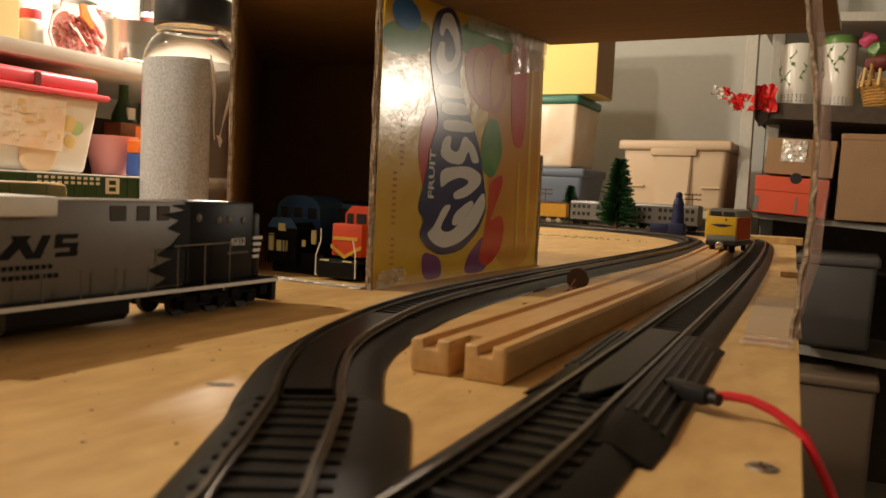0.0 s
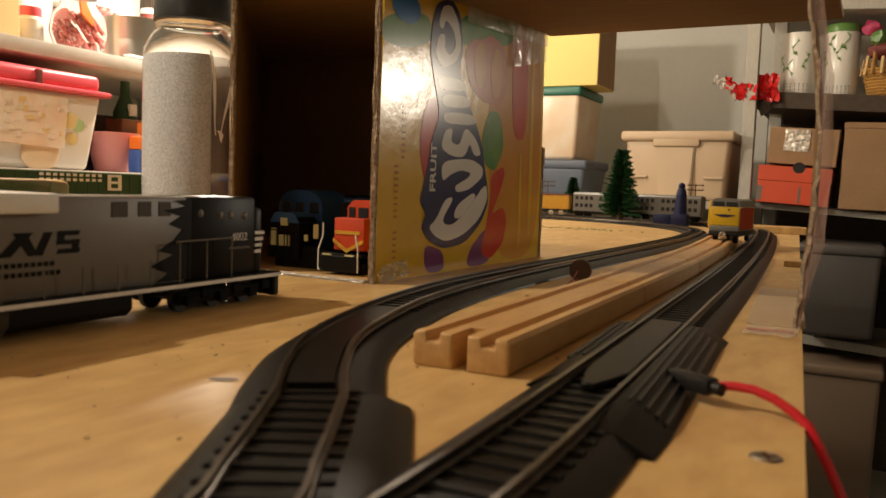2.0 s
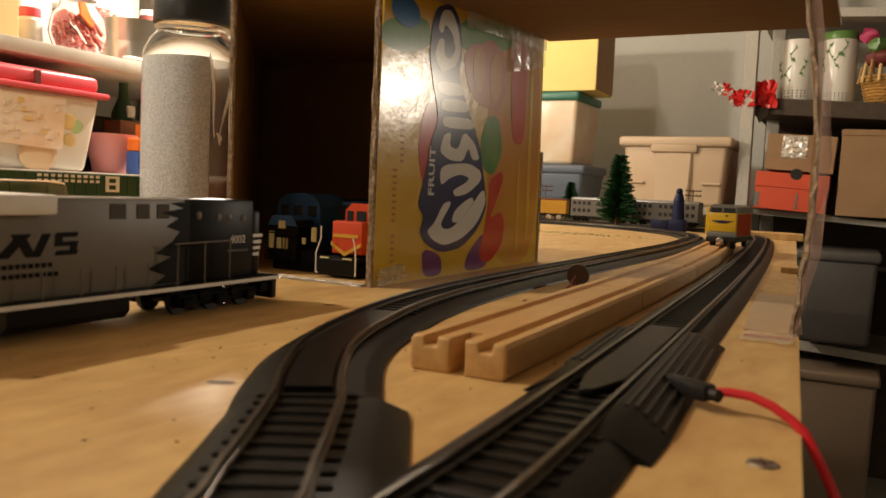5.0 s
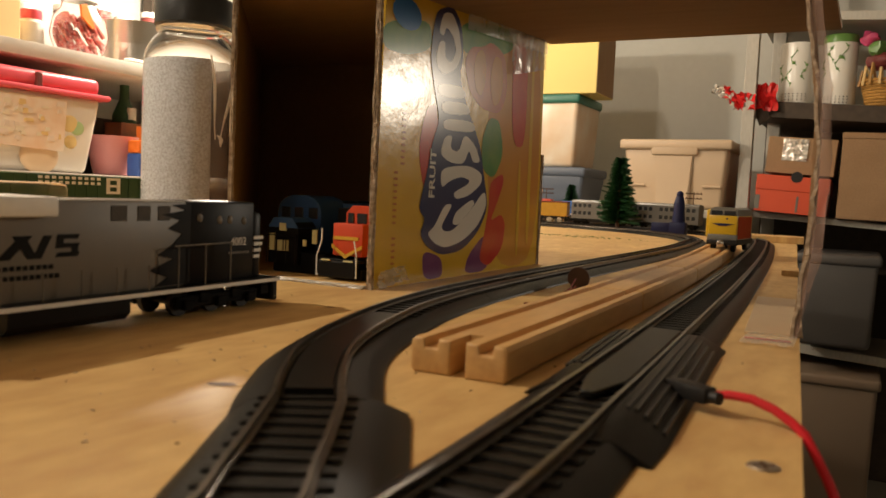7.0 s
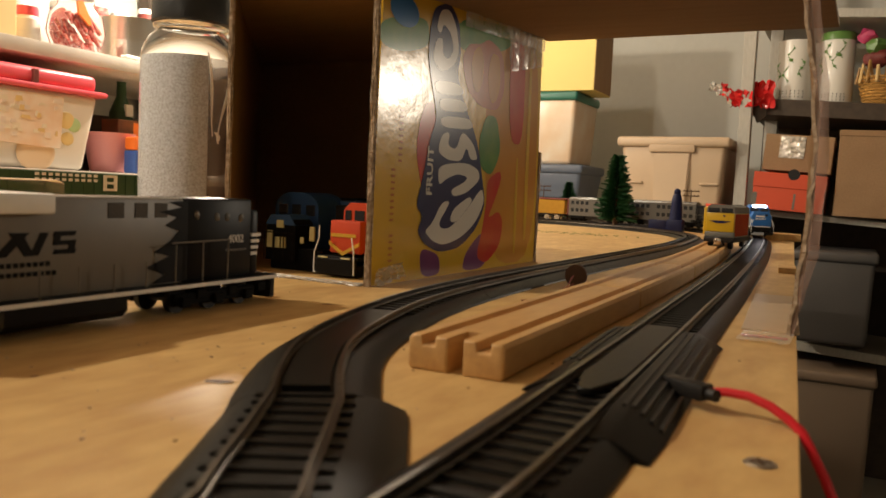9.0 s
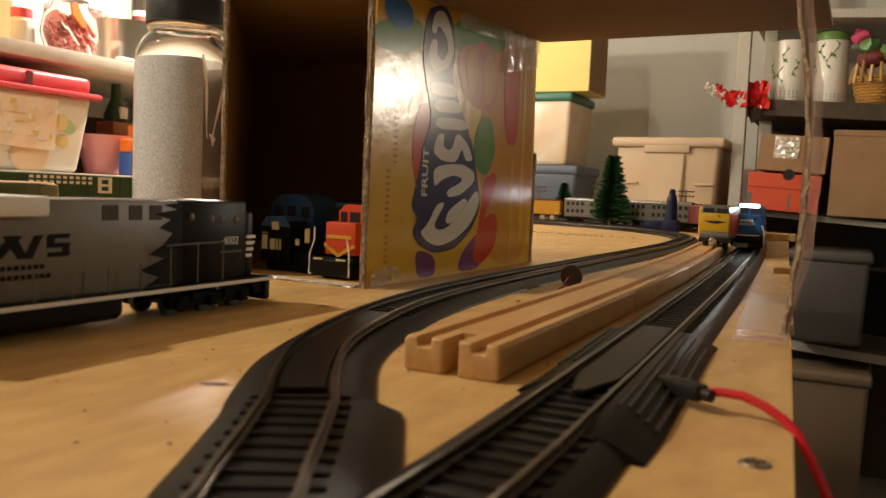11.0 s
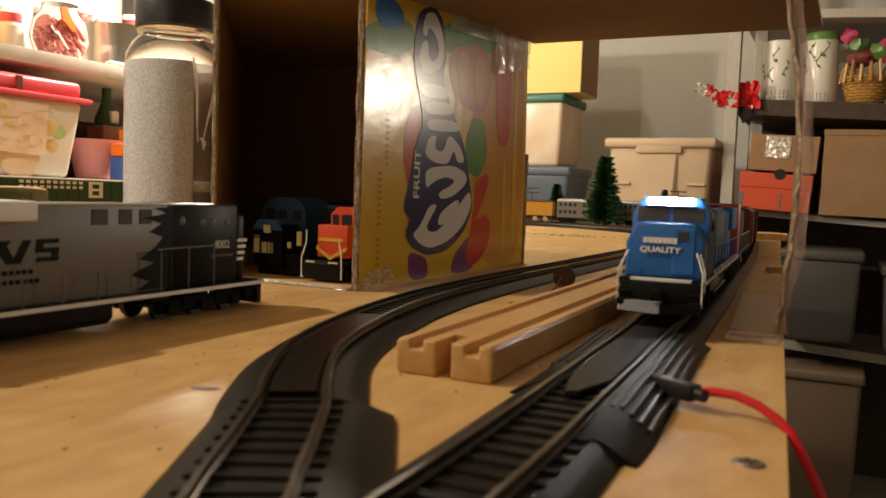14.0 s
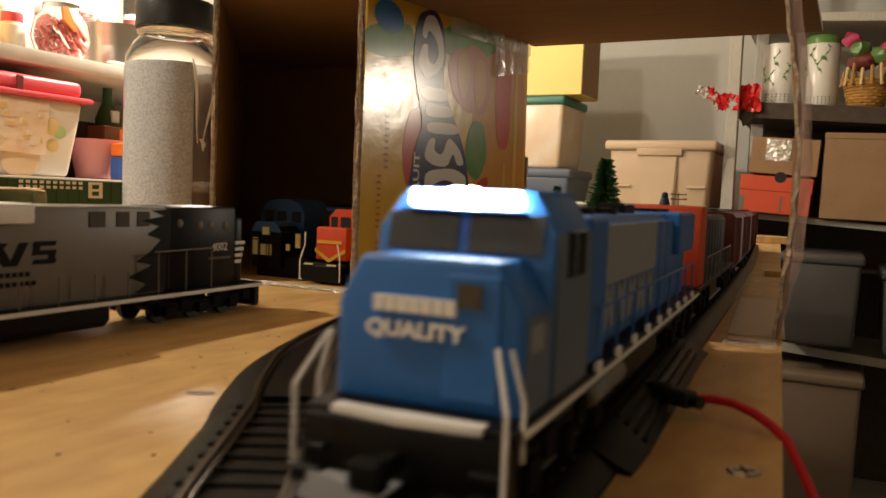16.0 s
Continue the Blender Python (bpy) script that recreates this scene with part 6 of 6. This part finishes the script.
def far_side():
    TILT = 3.4
    # back bench that carries the bins
    shelf_board("bench", -1500, -360, 2480, 3190, 26, 50, GREYWOOD, "grey timber bench behind the layout")
    tub("storage_bin", -700, -372, 2600, 2950, 50, 246, BEIGE, "large beige lidded storage bin with moulded ribs", 14, panel=True)
    tub("storage_bin", -1150, -834, 2600, 2860, 50, 150, BLUEGREY, "low blue-grey storage bin", 6)
    tub("storage_bin", -1150, -866, 2600, 2860, 174, 398, CLOUDY, "translucent storage bin with a teal lid", 6, lidmat=TEAL)
    t = card_box("yellow_box", -1120, 2600, 423, 313, 200, 230, YBOX, "tall yellow card box stacked on the bins")
    bm = bmesh.new()
    box(bm, 313, 314.5, 2, 198, 4, 226)
    part("side", bm, CARD, t, "plain brown box side")
    # shelving
    t = thing("shelf_post", -329, 2650, -900, 0, "grey painted timber post of the far shelving", "post")
    bm = bmesh.new()
    box(bm, -18, 18, 0, 40, 0, 2390, 1.5, 1)
    part("post", bm, GREYWOOD, t)
    t = thing("shelf_post", -276, 2900, -900, 0, "grey painted timber post of the far shelving", "post")
    bm = bmesh.new()
    box(bm, -20, 20, 0, 40, 0, 2390, 1.5, 1)
    part("post", bm, GREYWOOD, t)
    for z, th, mat, lab in ((403, 50, DARKWOOD, "dark stained timber shelf"), (54, 18, GREYWOOD, "grey painted timber shelf board"), (-345, 28, GREYWOOD, "grey painted timber shelf board"), (682, 27, GREYWOOD, "grey painted timber shelf board")):
        s = thing("shelf_board", -318, 2700, z, 0, lab, "shelf", "far shelf boards")
        bm = bmesh.new()
        box(bm, 0, 1100, 0, 420, -th, 0, 1.5, 1)
        part("board", bm, mat, s)
        s.matrix_basis = s.matrix_basis @ Matrix.Rotation(radians(TILT), 4, "Y")
    br = thing("shelf_bracket", -318, 2690, 352, 0, "dark timber bracket under the shelf", "bracket")
    bm = bmesh.new()
    prism(bm, [(0, 30), (46, 30), (46, -8), (20, -30), (0, 20)], 0, 9, "y")
    part("bracket", bm, DARKWOOD, br)
    t = card_box("shoe_box", -293, 2640, 56, 203, 330, 112, SHOEBOX, "orange-red shoe box with a thumb hole", TILT, 44)
    bm = bmesh.new()
    cyl(bm, (112, -2.9, 112), 17, 1.6, "y", 24)
    part("thumb_hole", bm, BLACKPL, t)
    bm = bmesh.new()
    box(bm, 0, 14, -1.2, 0.5, 6, 50)
    part("label", bm, NSGREY, t)
    bm = bmesh.new()
    box(bm, 118, 124, -1.2, 0.5, 6, 54)
    part("paper_tag", bm, NSGREY, t)
    t = card_box("brown_box", -272, 2680, 178, 196, 260, 112, CARD, "brown cardboard box with shiny wrap on its side", TILT)
    bm = bmesh.new()
    bmesh.ops.create_grid(bm, x_segments=16, y_segments=16, size=1.0)
    rnd = random.Random(41)
    for v in bm.verts:
        v.co = Vector((80 + v.co.x * 36, -3 + rnd.uniform(-2, 2), 74 + v.co.y * 34))
    part("wrap", bm, FOIL, t, "crinkled shiny wrap")
    card_box("brown_box", -62, 2660, 42, 420, 300, 256, CARD, "large plain brown cardboard box", TILT * 0.3, 16)
    # decorated tins
    for k, (x, y, z, r, h, lidm) in enumerate(((-204, 2778, 398, 54, 186, None), (-86, 2806, 391, 50, 196, TINGREEN))):
        t = thing("decorated_tin", x, y, z, 0, "white printed tin with green leaf motifs", "tin", "decorated tins")
        bm = bmesh.new()
        lathe(bm, [(r - 1, 0), (r, 2), (r, h), (r - 1, h + 2)], 32)
        body = part("tin", bm, TINWHITE, t)
        if lidm:
            bm = bmesh.new()
            lathe(bm, [(r + 1, h), (r + 1, h + 20), (r - 3, h + 26)], 32)
            part("lid", bm, lidm, t)
        rnd = random.Random(50 + k)
        for j in range(4):
            a, zc = 215 + 24 * j + rnd.uniform(-6, 6), rnd.uniform(70, h - 30)
            bm = bmesh.new()
            curl = [((r + 0.6) * math.cos(radians(a + 9 * math.sin(q * 1.1 + j))), (r + 0.6) * math.sin(radians(a + 9 * math.sin(q * 1.1 + j))), zc - 26 + q * 9) for q in range(7)]
            tube(bm, curl, 1.3, 6)
            for q in (1, 3, 5):
                ball(bm, curl[q], rnd.uniform(3, 7), 0.9, 0.4, 0.8, 8)
            part("motif", bm, TINGREEN, body)
        for zz in (28, 20, 10):
            for j in range(7):
                a = radians(225 + j * 13)
                bm = bmesh.new()
                ball(bm, ((r + 0.1) * math.cos(a), (r + 0.1) * math.sin(a), zz), 3, 0.6, 0.6, 0.7, 6)
                part("print_mark", bm, BLACKPL, body)
    # basket with ribbon and wrapped goods
    t = thing("wicker_basket", 44, 2780, 378, 0, "golden wicker basket with pale ribbons", "basket")
    for k in range(10):
        bm = bmesh.new()
        r0 = 46 + k * 2.2
        n = 28
        ring = [(r0 * math.cos(2 * math.pi * i / n) * (1 + 0.03 * (-1) ** (i + k)), r0 * math.sin(2 * math.pi * i / n) * (1 + 0.03 * (-1) ** (i + k)), 5 + k * 9.0) for i in range(n + 1)]
        tube(bm, ring, 4.6, 6)
        part("wicker_band", bm, WICKER, t)
    for k in range(7):
        bm = bmesh.new()
        a = radians(190 + k * 22)
        tube(bm, [(50 * math.cos(a), 50 * math.sin(a), 90), (66 * math.cos(a), 66 * math.sin(a), 118 + 8 * (k % 3)), (74 * math.cos(a), 74 * math.sin(a), 70)], 5, 6)
        part("ribbon_loop", bm, MANILA if k % 2 else WICKER, t)
    for k in range(8):
        bm = bmesh.new()
        rnd = random.Random(70 + k)
        ball(bm, (rnd.uniform(-60, 60), rnd.uniform(-30, 30), 160 + rnd.uniform(-12, 60)), 30, rnd.uniform(0.7, 1.3), 0.8, 0.8, 10)
        for v in bm.verts:
            v.co += Vector((rnd.uniform(-5, 5), rnd.uniform(-5, 5), rnd.uniform(-5, 5)))
        part("wrapped_gift", bm, (PINKFAB, MAROON, PINKFAB, TINGREEN)[k % 4], t, "bright crumpled wrapping")
    t = thing("red_cellophane", -345, 2640, 385, 0, "crumpled red and clear cellophane stuck out of the shelf", "wrapping")
    for k in range(5):
        bm = bmesh.new()
        bmesh.ops.create_grid(bm, x_segments=8, y_segments=6, size=1.0)
        rnd = random.Random(90 + k)
        for v in bm.verts:
            v.co = Vector((-62 + k * 31 + v.co.x * 32 + rnd.uniform(-6, 6), (8 if k < 3 else 40) + rnd.uniform(-10, 10), (34 - 13 * k if k < 3 else 26) + v.co.y * (15 + 6 * k) + rnd.uniform(-7, 7) - v.co.x * (20 if k < 2 else 0)))
        part("crumple", bm, FOIL if k == 0 else REDFOIL, t)
    # added dark panel, paints the unlit gaps behind the lower shelves
    b = thing("back_board", 250, 3150, -880, 0, "added dark panel standing in for the shade behind the lower shelves", "board")
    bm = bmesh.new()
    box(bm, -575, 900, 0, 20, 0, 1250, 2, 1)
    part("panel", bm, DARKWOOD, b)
    # lower bins
    t1 = tub("storage_bin", -150, 62, 2560, 2900, -336, -84, GREYBIN, "dark grey lidded storage bin on the lower shelf", 8)
    t2 = tub("storage_bin", -150, 84, 2560, 2900, -880, -440, DIMBIN, "brown-grey lidded storage bin near the floor", 8)
    t3 = tub("storage_bin", 120, 420, 2600, 2900, -350, -120, GREYBIN, "dark grey lidded storage bin on the lower shelf", 8)
    shelf_board("bench", -300, 800, 2540, 3190, -905, -880, GREYWOOD, "low grey plank on the floor")


far_side()


# ---- motion of the train ----
def on_path(s):
    """The point of the running track at s millimetres from the camera end."""
    i = max(0, min(len(OUTER) - 2, int(s / 4.0)))
    return OUTER[i] + (OUTER[i + 1] - OUTER[i]) * (s / 4.0 - i)


def motions():
    start = next(i for i, p in enumerate(OUTER) if p.y >= 0) * 4.0
    front = [(0.0, 3747), (6.3, 2140), (7.0, 1962), (7.5, 1835), (7.8, 1757), (8.1, 1680), (8.4, 1600), (9.2, 1398), (11.3, 930), (12.0, 782), (12.5, 668), (13.0, 560),
             (13.5, 447), (14.0, 352), (14.5, 280), (15.0, 218), (15.5, 158), (16.0, 101)]
    def at(t):
        for (a, u), (b, v) in zip(front[:-1], front[1:]):
            if t <= b:
                return u + (v - u) * (t - a) / (b - a)
        return front[-1][1]
    times = [k * 0.5 for k in range(33)]
    back = 0.0
    for ob, b0, b1, length in TRAIN:
        rows = []
        for t in times:
            s = start + at(t) + back
            p, q = on_path(s + b0), on_path(s + b1)
            d = (q - p).normalized()
            o = p - d * b0
            rows.append((t, pose(o.x * MM, o.y * MM, RAILZ * MM, 0, 0, math.degrees(math.atan2(-d.x, d.y)))))
        walk(ob, rows)
        back += length


motions()
